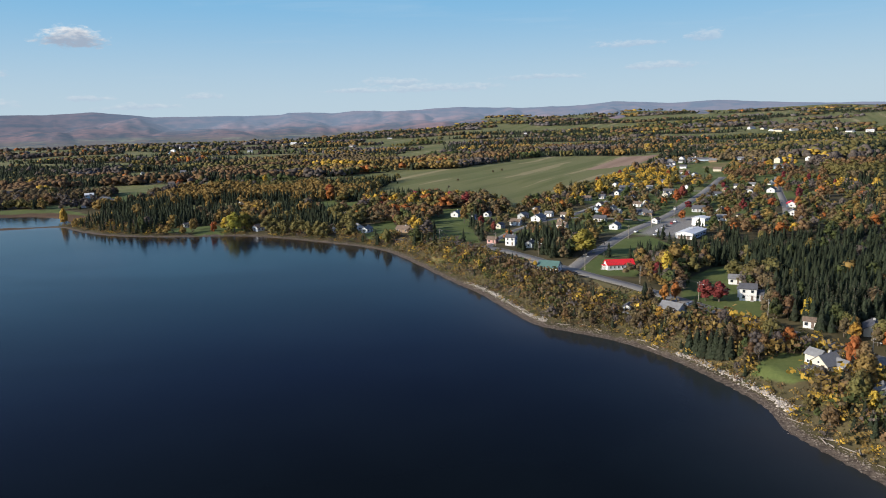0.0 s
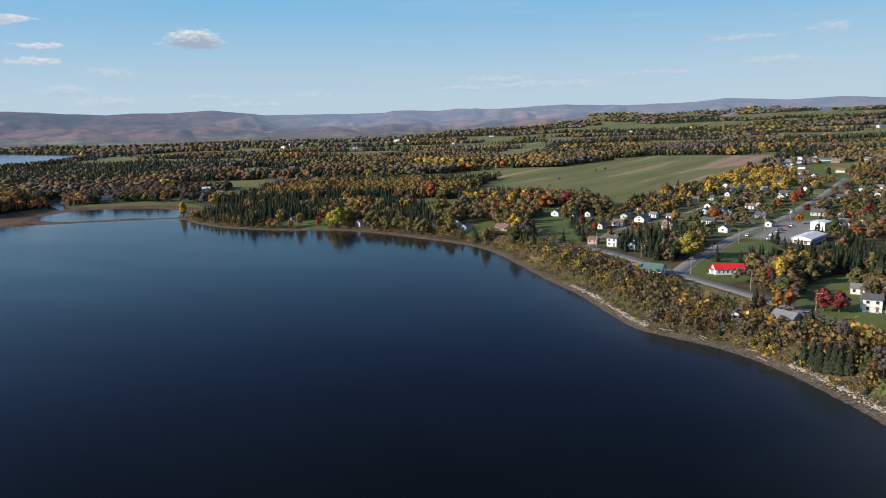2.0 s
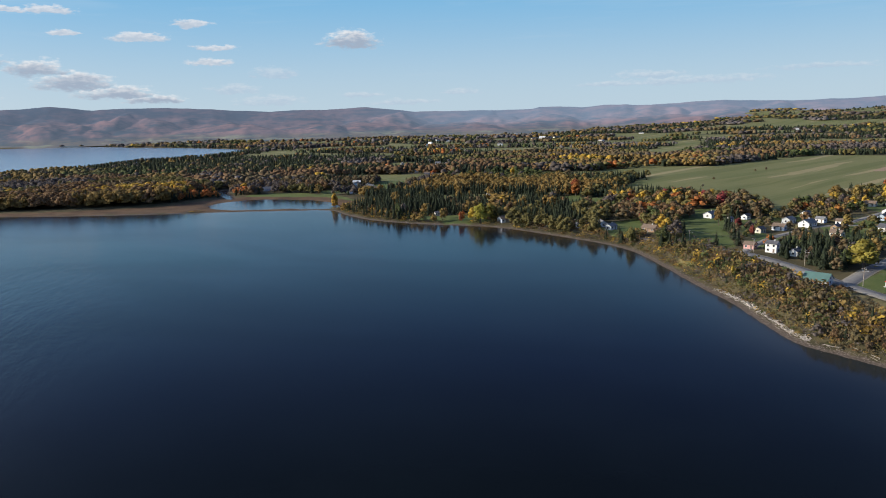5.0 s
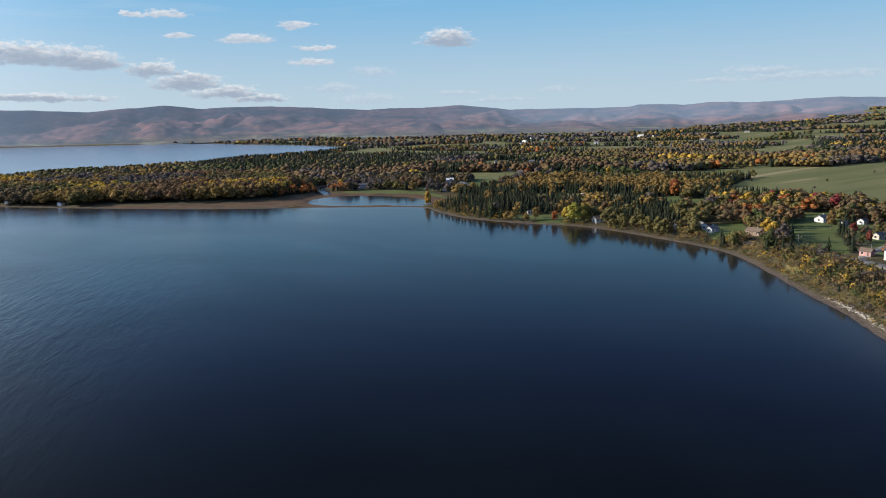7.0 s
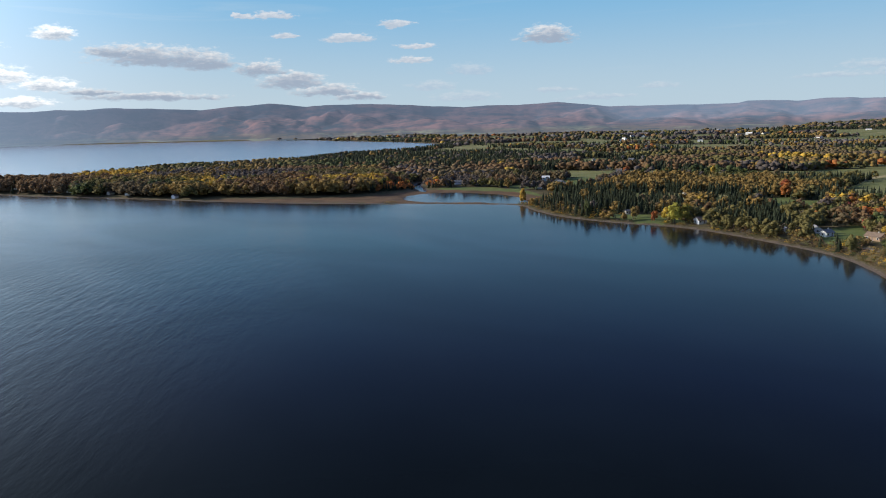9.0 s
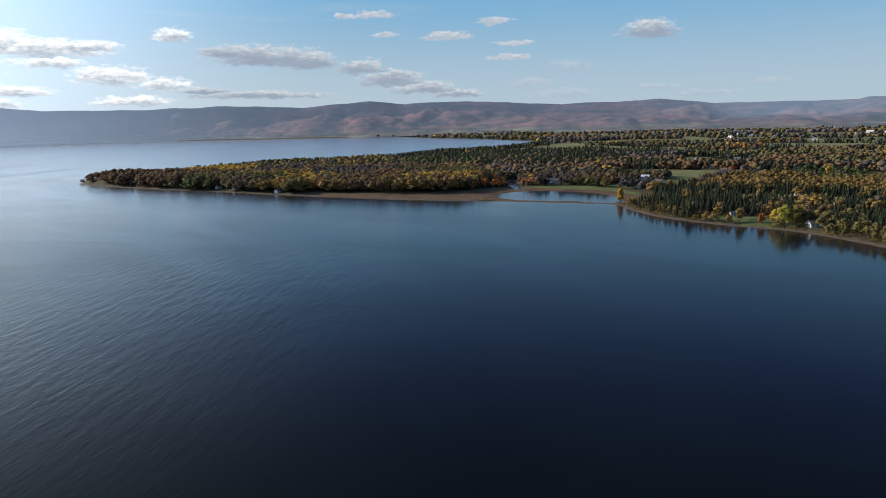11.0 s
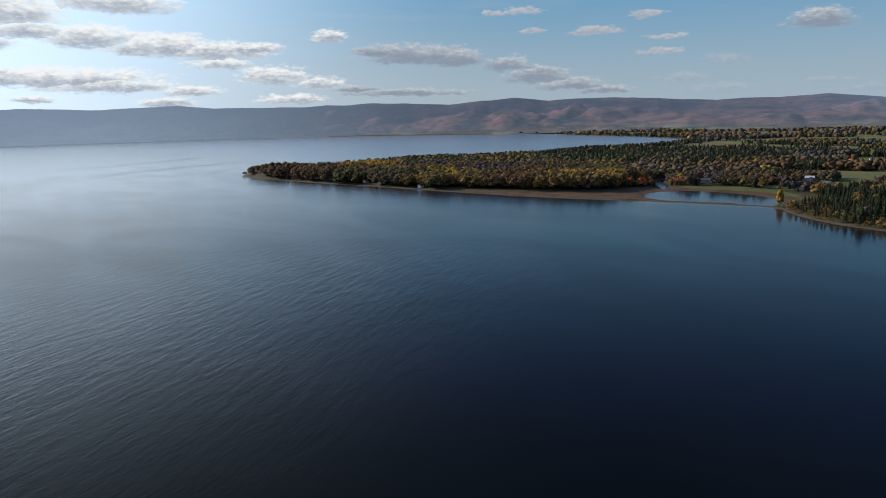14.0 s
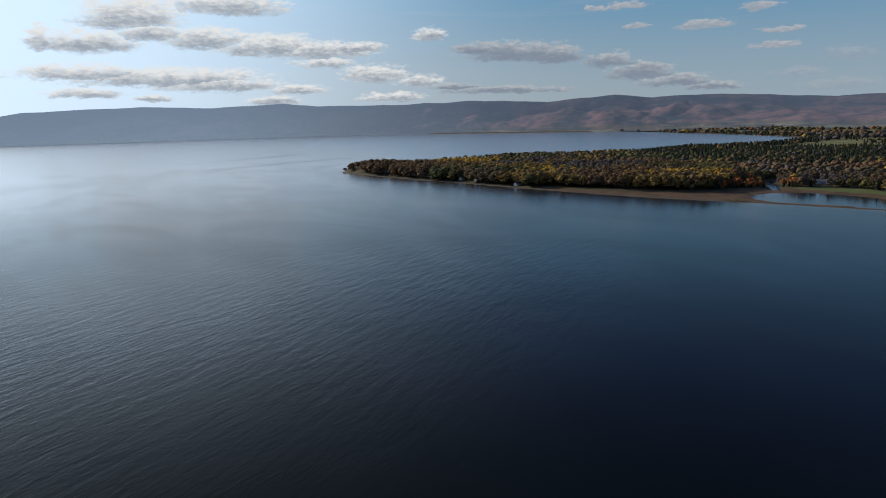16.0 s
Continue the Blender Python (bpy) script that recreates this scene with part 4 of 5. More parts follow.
    for k in range(len(NAMES)):
        patch = value_noise(px * 0.8 + 313 * k, py + 171 * k, 110, 2) + 0.5 * value_noise(px + 71 * k, py - 133 * k, 260, 2)
        score[:, k] += np.where(bright, 3.0, 14.0) * (patch - 0.75) - np.log(-np.log(rng.uniform(1e-6, 1 - 1e-6, len(px)))) * np.where(bright, 0.8, 0.55)
    score[:, 0] = -99
    kinds = np.where(is_con, 0, score.argmax(1))
    return px, py, tall, kinds, rr


def plan_shrubs():
    """Brush on the bank above the beach."""
    spots = []
    rr = 140.0
    while rr < 760:
        step = 2.3 if rr < 520 else 3.2
        a = np.arange(-36.5, 40, math.degrees(step / rr))
        a = np.radians(a + rng.uniform(-0.5, 0.5, len(a)) * math.degrees(step / rr))
        q = rr + rng.uniform(-0.5, 0.5, len(a)) * step
        spots.append(np.c_[-np.sin(a) * q, np.cos(a) * q])
        rr += step
    px, py = np.vstack(spots).T
    dd = land_distance(px, py)
    ok = (dd > 3.8) & (dd < 40)
    px, py, dd = px[ok], py[ok], dd[ok]
    cover = 0.82 + 0.18 * smooth(value_noise(px, py, 14, 2), 0.35, 0.6)
    for q in LAWNS + [MARSH]:
        cover *= 1 - smooth(signed(px, py, np.array(q, float)), -1.5, 1.5)
    for hx0, hy0, hr in SITES:
        cover *= np.hypot(px - hx0, py - hy0) > hr * 0.8
    for wide, line in ROADS:
        cover *= along(px, py, line) > wide / 2 + 2
    ok = rng.random(len(px)) < cover
    px, py, dd = px[ok], py[ok], dd[ok]
    tall = rng.uniform(1.3, 3.9, len(px)) * (0.75 + 0.75 * smooth(dd, 6, 16))
    kinds = rng.choice([1, 2, 3, 4, 6, 8, 9], len(px), p=[0.08, 0.26, 0.05, 0.18, 0.15, 0.18, 0.10])
    ok = ~hides_road(px, py, tall, 0.35)
    px, py, tall, kinds = px[ok], py[ok], tall[ok], kinds[ok]
    golden = (py < 262) & (rng.random(len(px)) < 0.22)
    kinds, tall = np.where(golden, np.where(rng.random(len(px)) < 0.35, 3, 4), kinds), np.where(golden, tall * 1.3, tall)
    return px, py, tall, kinds


SITES = []                               # x, y, radius kept free of trees round each building


# ---- buildings ----
def part(name, verts, faces, mat, parent, label=""):
    """One mesh of its own under a thing or a part."""
    me = bpy.data.meshes.new(name)
    me.from_pydata([tuple(v) for v in verts], [], [tuple(f) for f in faces])
    me.materials.append(mat)
    ob = new(name, me)
    ob.parent = parent
    if label:
        tagged(ob, label)
    return ob


def box(x0, y0, z0, x1, y1, z1):
    v = [(x0, y0, z0), (x1, y0, z0), (x1, y1, z0), (x0, y1, z0), (x0, y0, z1), (x1, y0, z1), (x1, y1, z1), (x0, y1, z1)]
    return v, [(0, 3, 2, 1), (4, 5, 6, 7), (0, 1, 5, 4), (1, 2, 6, 5), (2, 3, 7, 6), (3, 0, 4, 7)]


def gable_body(l, dp, h, rise):
    """Walls with gables; the ridge runs along x."""
    a, b = l / 2, dp / 2
    v = [(-a, -b, -1), (a, -b, -1), (a, b, -1), (-a, b, -1), (-a, -b, h), (a, -b, h), (a, b, h), (-a, b, h), (-a, 0, h + rise), (a, 0, h + rise)]
    return v, [(0, 3, 2, 1), (0, 1, 5, 4), (2, 3, 7, 6), (1, 2, 6, 9, 5), (3, 0, 4, 8, 7), (4, 5, 9, 8), (6, 7, 8, 9)]


def roof_slab(l, dp, h, rise, side, over=0.45, thick=0.22):
    """One pitch of a gable roof, with its overhang."""
    a, b = l / 2 + over, dp / 2
    slope = rise / b
    y1, z1 = side * (b + over), h - slope * over + 0.06
    z0 = h + rise + 0.06
    v = [(-a, 0, z0), (a, 0, z0), (a, y1, z1), (-a, y1, z1), (-a, 0, z0 + thick), (a, 0, z0 + thick), (a, y1, z1 + thick), (-a, y1, z1 + thick)]
    return v, [(0, 1, 2, 3), (7, 6, 5, 4), (0, 4, 5, 1), (1, 5, 6, 2), (2, 6, 7, 3), (3, 7, 4, 0)]


def block(root, ox, oy, turn, l, dp, h, rise, wall, roof, floors=1, fine=True, door=True):
    """One gabled mass of a building, with its roof pitches, windows and door; the ridge runs along its own x axis."""
    m = pose(ox, oy, 0, 0, 0, turn)
    def moved(shape):
        return [tuple(m @ Vector(v)) for v in shape[0]], shape[1]
    part("wall", *moved(gable_body(l, dp, h, rise)), WALLS[wall], root)
    for side in (-1, 1):
        part("roof", *moved(roof_slab(l, dp, h, rise, side)), ROOFS[roof], root)
    if not fine:
        return

    def slab(axis, cx, cy, cz, w, tall, thick, push, out):
        if axis == "x":
            return moved(box(cx - w / 2, cy + out * push - thick / 2, cz - tall / 2, cx + w / 2, cy + out * push + thick / 2, cz + tall / 2))
        return moved(box(cx + out * push - thick / 2, cy - w / 2, cz - tall / 2, cx + out * push + thick / 2, cy + w / 2, cz + tall / 2))

    def window(axis, cx, cy, cz, w, tall, out):
        f = part("window_frame", *slab(axis, cx, cy, cz, w + 0.22, tall + 0.22, 0.08, 0.03, out), WALLS["white"], root)
        part("pane", *slab(axis, cx, cy, cz, w, tall, 0.06, 0.06, out), M_GLASS, f)

    n = max(2, round(l / 3.4))
    for s in range(floors):
        zc = 1.6 + 2.45 * s
        for side in (-1, 1):
            for k in range(n):
                cx = (k + 0.5) / n * l - l / 2
                if door and s == 0 and side == -1 and k == n // 2:
                    part("door", *slab("x", cx, side * dp / 2, 1.3, 0.95, 2.05, 0.08, 0.03, side), M_DOOR, root)
                    part("step", *slab("x", cx, side * dp / 2, 0.1, 1.5, 0.35, 1.0, 0.5, side), M_CONCRETE, root)
                else:
                    window("x", cx, side * dp / 2, zc, 1.1, 1.2, side)
            window("y", side * l / 2, 0.0, zc, 1.2, 1.2, side)
    if rise > 2.2:
        for side in (-1, 1):
            window("y", side * l / 2, 0.0, h + 0.8, 0.9, 0.9, side)


def site(name, hx, hy, turn, reach, label, category):
    """The empty at a building's base; trees keep off it and off the ground before it."""
    root = new(name)
    root.matrix_world = pose(hx, hy, ground_at(hx, hy), 0, 0, turn)
    SITES.append((hx, hy, reach))
    # the open ground before a house runs down towards the shore
    dist = math.hypot(hx, hy)
    long = max(8.0, (0.028 if hx > 40 else 0.055) * dist)
    for k in range(1, 1 + int(long / 6)):
        away = 1 - 6.0 * k / dist
        SITES.append((hx * away, hy * away, max(3.0, reach - 1.5)))
    return tagged(root, label, category, "buildings of the village")


def house(hx, hy, turn, l=10.0, dp=7.5, storeys=1, wall="white", roof="dark", rise=None, chimney=False, fine=True, label="", clear=None, name="house", category="house"):
    """A gabled house; the ridge runs along its own x axis, turned by degrees."""
    storey = "two-storey" if storeys > 1 else "single-storey"
    root = site(name, hx, hy, turn, max(l, dp) / 2 + 2.0 if clear is None else clear,
                label or f"{storey} {wall} house with {roof} gable roof among trees", category)
    h = 0.3 + 2.45 * storeys
    rise = dp * 0.30 if rise is None else rise
    block(root, 0, 0, 0, l, dp, h, rise, wall, roof, storeys, fine)
    if chimney:
        part("chimney", *box(l * 0.18 - 0.35, -0.35, h, l * 0.18 + 0.35, 0.35, h + rise + 0.9), M_CONCRETE, root)
    return root


def shore_villa(hx, hy, turn):
    """A cream house with crossing gables and a dark screened porch."""
    root = site("villa", hx, hy, turn, 10, "large cream house with crossing grey gables and screened porch", "house")
    root.matrix_world = root.matrix_world @ Matrix.Scale(0.74, 4)
    block(root, 0, 0, 0, 10, 8.4, 3.4, 3.6, "cream", "grey", 1, True, False)
    block(root, 2.2, 6.4, 90, 6.5, 6.0, 4.6, 2.2, "cream", "grey", 1, True, False)
    block(root, 3.2, -5.2, 90, 5.0, 6.0, 3.2, 2.2, "cream", "grey", 1)
    p = part("porch", *box(-8.4, -3.6, 0.1, -5.05, 3.6, 2.5), M_SCREEN, root, "dark screened porch")
    part("porch_roof", *box(-8.8, -4.0, 2.5, -5.05, 4.0, 2.75), ROOFS["dark"], p)
    for k in range(6):
        part("post", *box(-8.47, -3.6 + k * 1.4, 0.1, -8.33, -3.46 + k * 1.4, 2.5), WALLS["white"], p)
    part("chimney", *box(2.6, 0.6, 5, 3.4, 1.4, 7.8), M_CONCRETE, root)


def meeting_hall(hx, hy, turn):
    """A long low white hall with an entrance porch at its end."""
    root = site("meeting_hall", hx, hy, turn, 12, "long white hall with a bright red metal roof on a lawn", "hall")
    root.matrix_world = root.matrix_world @ Matrix.Scale(0.84, 4)
    block(root, 0, 0, 0, 17, 8.2, 3.2, 2.5, "white", "red", 1, False)
    for k in range(6):
        for side in (-1, 1):
            f = part("window_frame", *box(-6.9 + k * 2.5, side * 4.13 - 0.05, 1.0, -6.0 + k * 2.5, side * 4.13 + 0.05, 2.5), WALLS["white"], root)
            part("pane", *box(-6.8 + k * 2.5, side * 4.17 - 0.04, 1.1, -6.1 + k * 2.5, side * 4.17 + 0.04, 2.4), M_GLASS, f)
    part("entrance", *box(-10.4, -1.5, -0.5, -8.5, 1.5, 2.6), WALLS["white"], root)
    part("entrance_roof", *box(-10.7, -1.8, 2.6, -8.45, 1.8, 2.85), ROOFS["red"], root)
    part("door", *box(-10.45, -0.5, 0.1, -10.38, 0.5, 2.1), M_DOOR, root)
    for k in range(2):
        part("step", *box(-11.2 - 0.35 * k, -1.2, -0.4, -10.4, 1.2, 0.1 - 0.18 * k), M_CONCRETE, root)


def arena(hx, hy, turn):
    """A long white hall with a low metal roof and a row of doors."""
    SITES.extend([(152, 428, 14), (146, 412, 12)])
    root = site("arena_hall", hx, hy, turn, 16, "long white hall with low white metal roof beside parking lot", "hall")
    root.matrix_world = root.matrix_world @ Matrix.Scale(0.70, 4)
    block(root, 0, 0, 0, 36, 16, 4.6, 1.6, "white", "white", 1, False)
    for k in range(7):
        part("window", *box(-15 + k * 4.6, -8.06, 1.4, -12.6 + k * 4.6, -7.98, 2.9), M_GLASS, root)
    for k in range(3):
        part("door", *box(-18.06, -5 + k * 4, 0.1, -17.98, -2.2 + k * 4, 3.2), M_DOOR, root)
    part("canopy", *box(-20.4, -6.2, 3.3, -18.0, 6.2, 3.6), ROOFS["white"], root)
    for k in range(2):
        part("roof_vent", *box(-6 + 10 * k, -0.6, 6.1, -4.8 + 10 * k, 0.6, 7.1), WALLS["grey"], root)


def utility_pole(ux, uy, turn, tall=8.6, lamp=False):
    root = new("utility_pole")
    root.matrix_world = pose(ux, uy, ground_at(ux, uy), 0, 0, turn)
    tagged(root, "weathered wooden utility pole beside the road", "pole", "poles along the road")
    v, f = tube((0, 0, -0.5), (0, 0, tall), 0.17, 0.11, 7)
    part("shaft", v, f, M_POLE, root)
    arm = part("crossarm", *box(-1.1, -0.07, tall - 0.75, 1.1, 0.07, tall - 0.6), M_POLE, root)
    for x0 in (-0.95, 0.0, 0.95):
        part("insulator", *box(x0 - 0.06, -0.06, tall - 0.6, x0 + 0.06, 0.06, tall - 0.4), M_CONCRETE, arm)
    if lamp:
        v, f = tube((0, 0, tall - 1.6), (0.4, -1.9, tall - 1.2), 0.05, 0.04, 5)
        a = part("lamp_arm", v, f, M_CONCRETE, root)
        part("lamp_head", *box(0.25, -2.4, tall - 1.3, 0.55, -1.8, tall - 1.12), WALLS["grey"], a)
    else:
        v, f = tube((0.28, 0, tall - 2.0), (0.28, 0, tall - 1.2), 0.2, 0.2, 8)
        part("transformer", v, f, WALLS["grey"], root)
    return Vector((ux, uy, ground_at(ux, uy) + tall - 0.4))


def cable(a, b, sag=0.7):
    """A hanging cable between two poles."""
    pts = [a.lerp(b, k / 8) - Vector((0, 0, 4 * sag * (k / 8) * (1 - k / 8))) for k in range(9)]
    v, f = joined([tube(p, q, 0.022, 0.022, 4) for p, q in zip(pts, pts[1:])])
    tagged(new("power_cable", mesh_from("power_cable", v, f, M_CABLE)), "thin dark power cable between poles", "cable", "cables along the road")


def car(cx, cy, turn, paint):
    root = new("car")
    root.matrix_world = pose(cx, cy, ground_at(cx, cy) + 0.36, 0, 0, turn)
    tagged(root, f"{paint} parked car on the asphalt", "car", "parked cars")
    prof = [(-2.15, 0.25), (2.15, 0.25), (2.2, 0.62), (1.2, 0.86), (-2.1, 0.92), (-2.2, 0.6)]
    v = [(x, s * 0.86, z) for s in (-1, 1) for x, z in prof]
    n = len(prof)
    f = [tuple(range(n))[::-1], tuple(range(n, 2 * n))] + [(k, (k + 1) % n, (k + 1) % n + n, k + n) for k in range(n)]
    part("body", v, f, CARS[paint], root)
    prof = [(-1.75, 0.88), (1.05, 0.86), (0.35, 1.36), (-1.2, 1.38)]
    v = [(x, s * (0.78 if z < 1 else 0.64), z) for s in (-1, 1) for x, z in prof]
    n = len(prof)
    f = [tuple(range(n))[::-1], tuple(range(n, 2 * n))] + [(k, (k + 1) % n, (k + 1) % n + n, k + n) for k in range(n)]
    part("cabin_glass", v, f, M_GLASS, root)
    part("roof_panel", *box(-1.15, -0.63, 1.38, 0.32, 0.63, 1.42), CARS[paint], root)
    for x0 in (-1.35, 1.35):
        for s in (-1, 1):
            v, f = tube((x0, s * 0.72, 0.3), (x0, s * 0.92, 0.3), 0.32, 0.32, 10)
            wheel = part("wheel", v, f, M_TYRE, root)
            part("rim", [(x0 + 0.2 * math.cos(k), s * 0.93, 0.3 + 0.2 * math.sin(k)) for k in (0, 1.05, 2.09, 3.14, 4.19, 5.24)], [(0, 1, 2, 3, 4, 5)], WALLS["grey"], wheel)


house(12, 575, 62, 9.0, 6.6, 1, "white", "grey", chimney=True)
house(25, 556, 51, 4.5, 3.4, 1, "white", "dark", name="shed", category="shed", label="small white shed with dark roof beside the trees")
house(37, 570, 59, 6.0, 4.5, 1, "white", "dark")
house(42, 510, 55, 6.0, 4.5, 1, "cream", "dark")
house(55, 523, -27, 7.9, 5.9, 1, "white", "brown", chimney=True)
house(32, 447, -29, 6.0, 4.5, 1, "pink", "brown")
house(43, 437, -29, 6.3, 4.7, 2, "white", "dark", chimney=True)
house(54, 429, 58, 6.2, 4.6, 1, "white", "dark", chimney=True)
house(64, 554, 55, 7.9, 5.9, 1, "grey", "grey")
house(74, 539, 57, 11.0, 7.5, 1, "white", "grey", chimney=True)
house(85, 557, -37, 6.0, 4.5, 1, "white", "grey")
house(103, 607, 51, 6.0, 4.5, 1, "white", "dark")
house(96, 548, -28, 6.0, 4.5, 1, "white", "brown")
house(89, 524, 57, 6.0, 4.5, 1, "brown", "dark")
house(85, 496, -35, 7.2, 5.4, 1, "cream", "brown", chimney=True)
house(135, 653, -29, 7.2, 5.4, 1, "cream", "brown")
house(151, 663, -38, 6.1, 4.5, 1, "grey", "dark")
house(136, 605, 55, 6.7, 5.0, 1, "white", "brown")
house(127, 575, 56, 7.4, 5.5, 1, "blue", "dark")
house(140, 577, 51, 6.4, 4.8, 1, "white", "grey", chimney=True)
house(138, 555, -39, 7.2, 5.4, 1, "white", "grey", chimney=True)
house(117, 518, -30, 8.6, 6.4, 1, "white", "dark")
house(119, 482, 58, 8.0, 6.0, 1, "white", "grey", chimney=True)
house(191, 774, 56, 7.2, 5.4, 1, "white", "grey", fine=False)
house(190, 732, -39, 10.9, 7.5, 1, "blue", "dark")
house(207, 759, -27, 7.0, 5.3, 1, "cream", "dark", fine=False)
house(173, 694, 58, 6.0, 4.5, 1, "white", "grey")
house(168, 643, 52, 6.0, 4.5, 1, "white", "grey")
house(176, 650, 62, 6.0, 4.5, 1, "white", "dark")
house(177, 610, 60, 6.0, 4.5, 1, "white", "brown")
house(166, 596, -30, 6.7, 5.0, 1, "white", "brown", chimney=True)
house(157, 551, -27, 8.2, 6.2, 1, "white", "dark")
house(160, 543, -36, 6.1, 4.5, 1, "brown", "dark", chimney=True)
house(221, 776, 54, 6.0, 4.5, 1, "cream", "grey", fine=False)
house(205, 645, 61, 7.3, 5.4, 2, "cream", "grey")
house(247, 785, -36, 7.5, 5.6, 1, "cream", "dark", fine=False)
house(222, 689, -35, 9.1, 6.8, 1, "white", "dark")
house(252, 726, 63, 6.0, 4.5, 1, "white", "brown", fine=False)
house(313, 968, -37, 11.0, 7.5, 1, "white", "grey", fine=False)
house(329, 963, -30, 8.6, 6.4, 1, "white", "dark", fine=False)
house(305, 887, -29, 11.0, 7.5, 1, "white", "brown", fine=False)
house(283, 784, 58, 10.7, 7.5, 1, "cream", "brown", fine=False)
house(282, 818, -36, 7.9, 5.9, 1, "cream", "dark", fine=False)
house(389, 1065, -35, 36.0, 7.5, 1, "blue", "dark", fine=False)
house(390, 1017, -33, 11.0, 7.5, 1, "brown", "grey", fine=False)
house(204, 557, -34, 9.6, 7.2, 1, "grey", "dark")
house(241, 631, -29, 7.3, 5.4, 1, "cream", "dark")
house(281, 697, 57, 8.1, 6.1, 1, "brown", "dark")
house(257, 657, -29, 7.6, 5.7, 1, "blue", "dark")
house(301, 717, -30, 7.0, 5.3, 1, "white", "dark", fine=False)
house(300, 689, -33, 8.1, 6.1, 1, "cream", "brown")
house(217, 546, 53, 7.4, 5.5, 1, "white", "dark", chimney=True)
house(203, 508, -27, 6.9, 5.2, 1, "white", "grey")
house(215, 509, 54, 6.0, 4.5, 1, "cream", "dark")
house(425, 1008, -31, 11.0, 7.5, 1, "blue", "grey", fine=False)
house(443, 933, 51, 11.0, 7.5, 2, "cream", "dark", fine=False)
house(416, 873, -31, 11.0, 7.5, 1, "blue", "dark", fine=False)
house(486, 933, 51, 28.9, 7.5, 1, "white", "brown", fine=False)
house(315, 673, 55, 9.5, 7.1, 1, "white", "dark")
house(293, 669, 59, 7.9, 5.9, 1, "white", "dark")
house(284, 571, 63, 9.1, 6.8, 1, "white", "red")
house(262, 524, 63, 7.4, 5.5, 1, "white", "grey", chimney=True)
house(240, 506, 52, 8.1, 6.1, 1, "cream", "dark")
house(135, 252, -33, 4.2, 3.2, 1, "white", "brown", name="shed", category="shed", label="small white shed with brown roof beside the trees")
house(152, 241, 61, 8.4, 6.3, 1, "cream", "dark", chimney=True)
house(352, 1087, -33, 10, 7, 1, "white", "grey", fine=False)
house(372, 1096, 55, 9, 6.5, 2, "white", "dark", fine=False)
house(336, 1035, -30, 11, 7, 1, "white", "dark", fine=False)
house(304, 850, 58, 9, 6.5, 1, "white", "grey", fine=False)
house(352, 902, -32, 10, 7, 1, "cream", "brown", fine=False)
house(343, 733, 56, 9, 6.5, 1, "white", "dark", fine=False)
house(318, 722, -34, 8, 6, 1, "white", "grey", fine=False)
house(577, 1215, -30, 14, 8, 2, "cream", "grey", fine=False)
house(79, 585, 55, 7, 5.2, 1, "white", "dark", fine=False)
house(360, 1060, -33, 9, 6.5, 1, "grey", "dark", fine=False)
house(398, 1110, 55, 9, 6.5, 1, "white", "white", fine=False)
house(325, 1010, 57, 9, 6.5, 1, "cream", "grey", fine=False)
house(121, 185, 63, 6.0, 4.5, 1, "cream", "grey")
house(75, 280, 62, 4.0, 3.2, 1, "white", "dark", name="shed", category="shed", label="small white shed with dark roof beside the trees")
house(217, 735, -31, 6.0, 4.5, 1, "cream", "grey", fine=False)
house(154, 505, 51, 6.0, 4.5, 1, "white", "brown")
house(-145, 557, 47, 9.7, 7.3, 1, "white", "brown")
house(-64, 534, -71, 9.0, 6.0, 1, "white", "grey", label="long white house with a grey roof above the beach")
house(-56, 519, 60, 7.4, 5.4, 1, "white", "grey", chimney=True)
house(-82, 530, -64, 4.0, 3.2, 1, "white", "grey", name="shed", category="shed", label="small white shed with grey roof beside the trees")
house(-28, 508, -29, 10.0, 6.5, 1, "brown", "brown", chimney=True)
house(-212, 581, 37, 4.3, 3.2, 1, "cream", "dark", name="shed", category="shed", label="small cream shed with dark roof beside the trees")
house(-83, 645, 34, 6.0, 4.5, 1, "white", "dark")
house(-202, 717, 43, 6.4, 4.8, 1, "white", "grey")
house(-168, 795, 32, 6.9, 5.2, 1, "white", "dark", fine=False)
house(-368, 967, 17, 7.2, 5.4, 1, "grey", "dark", fine=False)
house(-428, 1200, 34, 9.8, 7.3, 1, "white", "brown", fine=False)
house(-414, 1041, 39, 7.7, 5.8, 1, "white", "dark", fine=False)
house(-404, 813, -71, 10.8, 7.5, 2, "blue", "brown", fine=False)
house(-392, 819, -71, 9.2, 6.9, 1, "cream", "brown", fine=False)
house(-381, 750, -62, 6.0, 4.5, 1, "white", "brown", fine=False)
house(-486, 798, -78, 7.8, 5.9, 1, "cream", "grey", fine=False)
house(-507, 768, 43, 11.0, 7.5, 1, "white", "grey", fine=False)
house(-364, 786, 34, 6.0, 4.5, 1, "cream", "grey", fine=False)
house(-859, 500, -76, 7.4, 5.5, 1, "cream", "brown", fine=False)
house(-827, 505, -76, 7.2, 5.4, 1, "white", "grey", fine=False)
house(-944, 493, 13, 7.2, 5.4, 1, "white", "dark", fine=False)
house(-980, 487, 39, 7.3, 5.4, 1, "white", "grey", fine=False)
house(-742, 512, -76, 6.7, 5.0, 1, "white", "dark", fine=False)
house(-1066, 483, -73, 7.8, 5.9, 1, "white", "grey", fine=False)
house(-934, 826, 62, 30.0, 9.0, 1, "white", "white", fine=False, label="long white shed in a clearing on the spit", name="shed", category="shed")
meeting_hall(92, 363, 4)
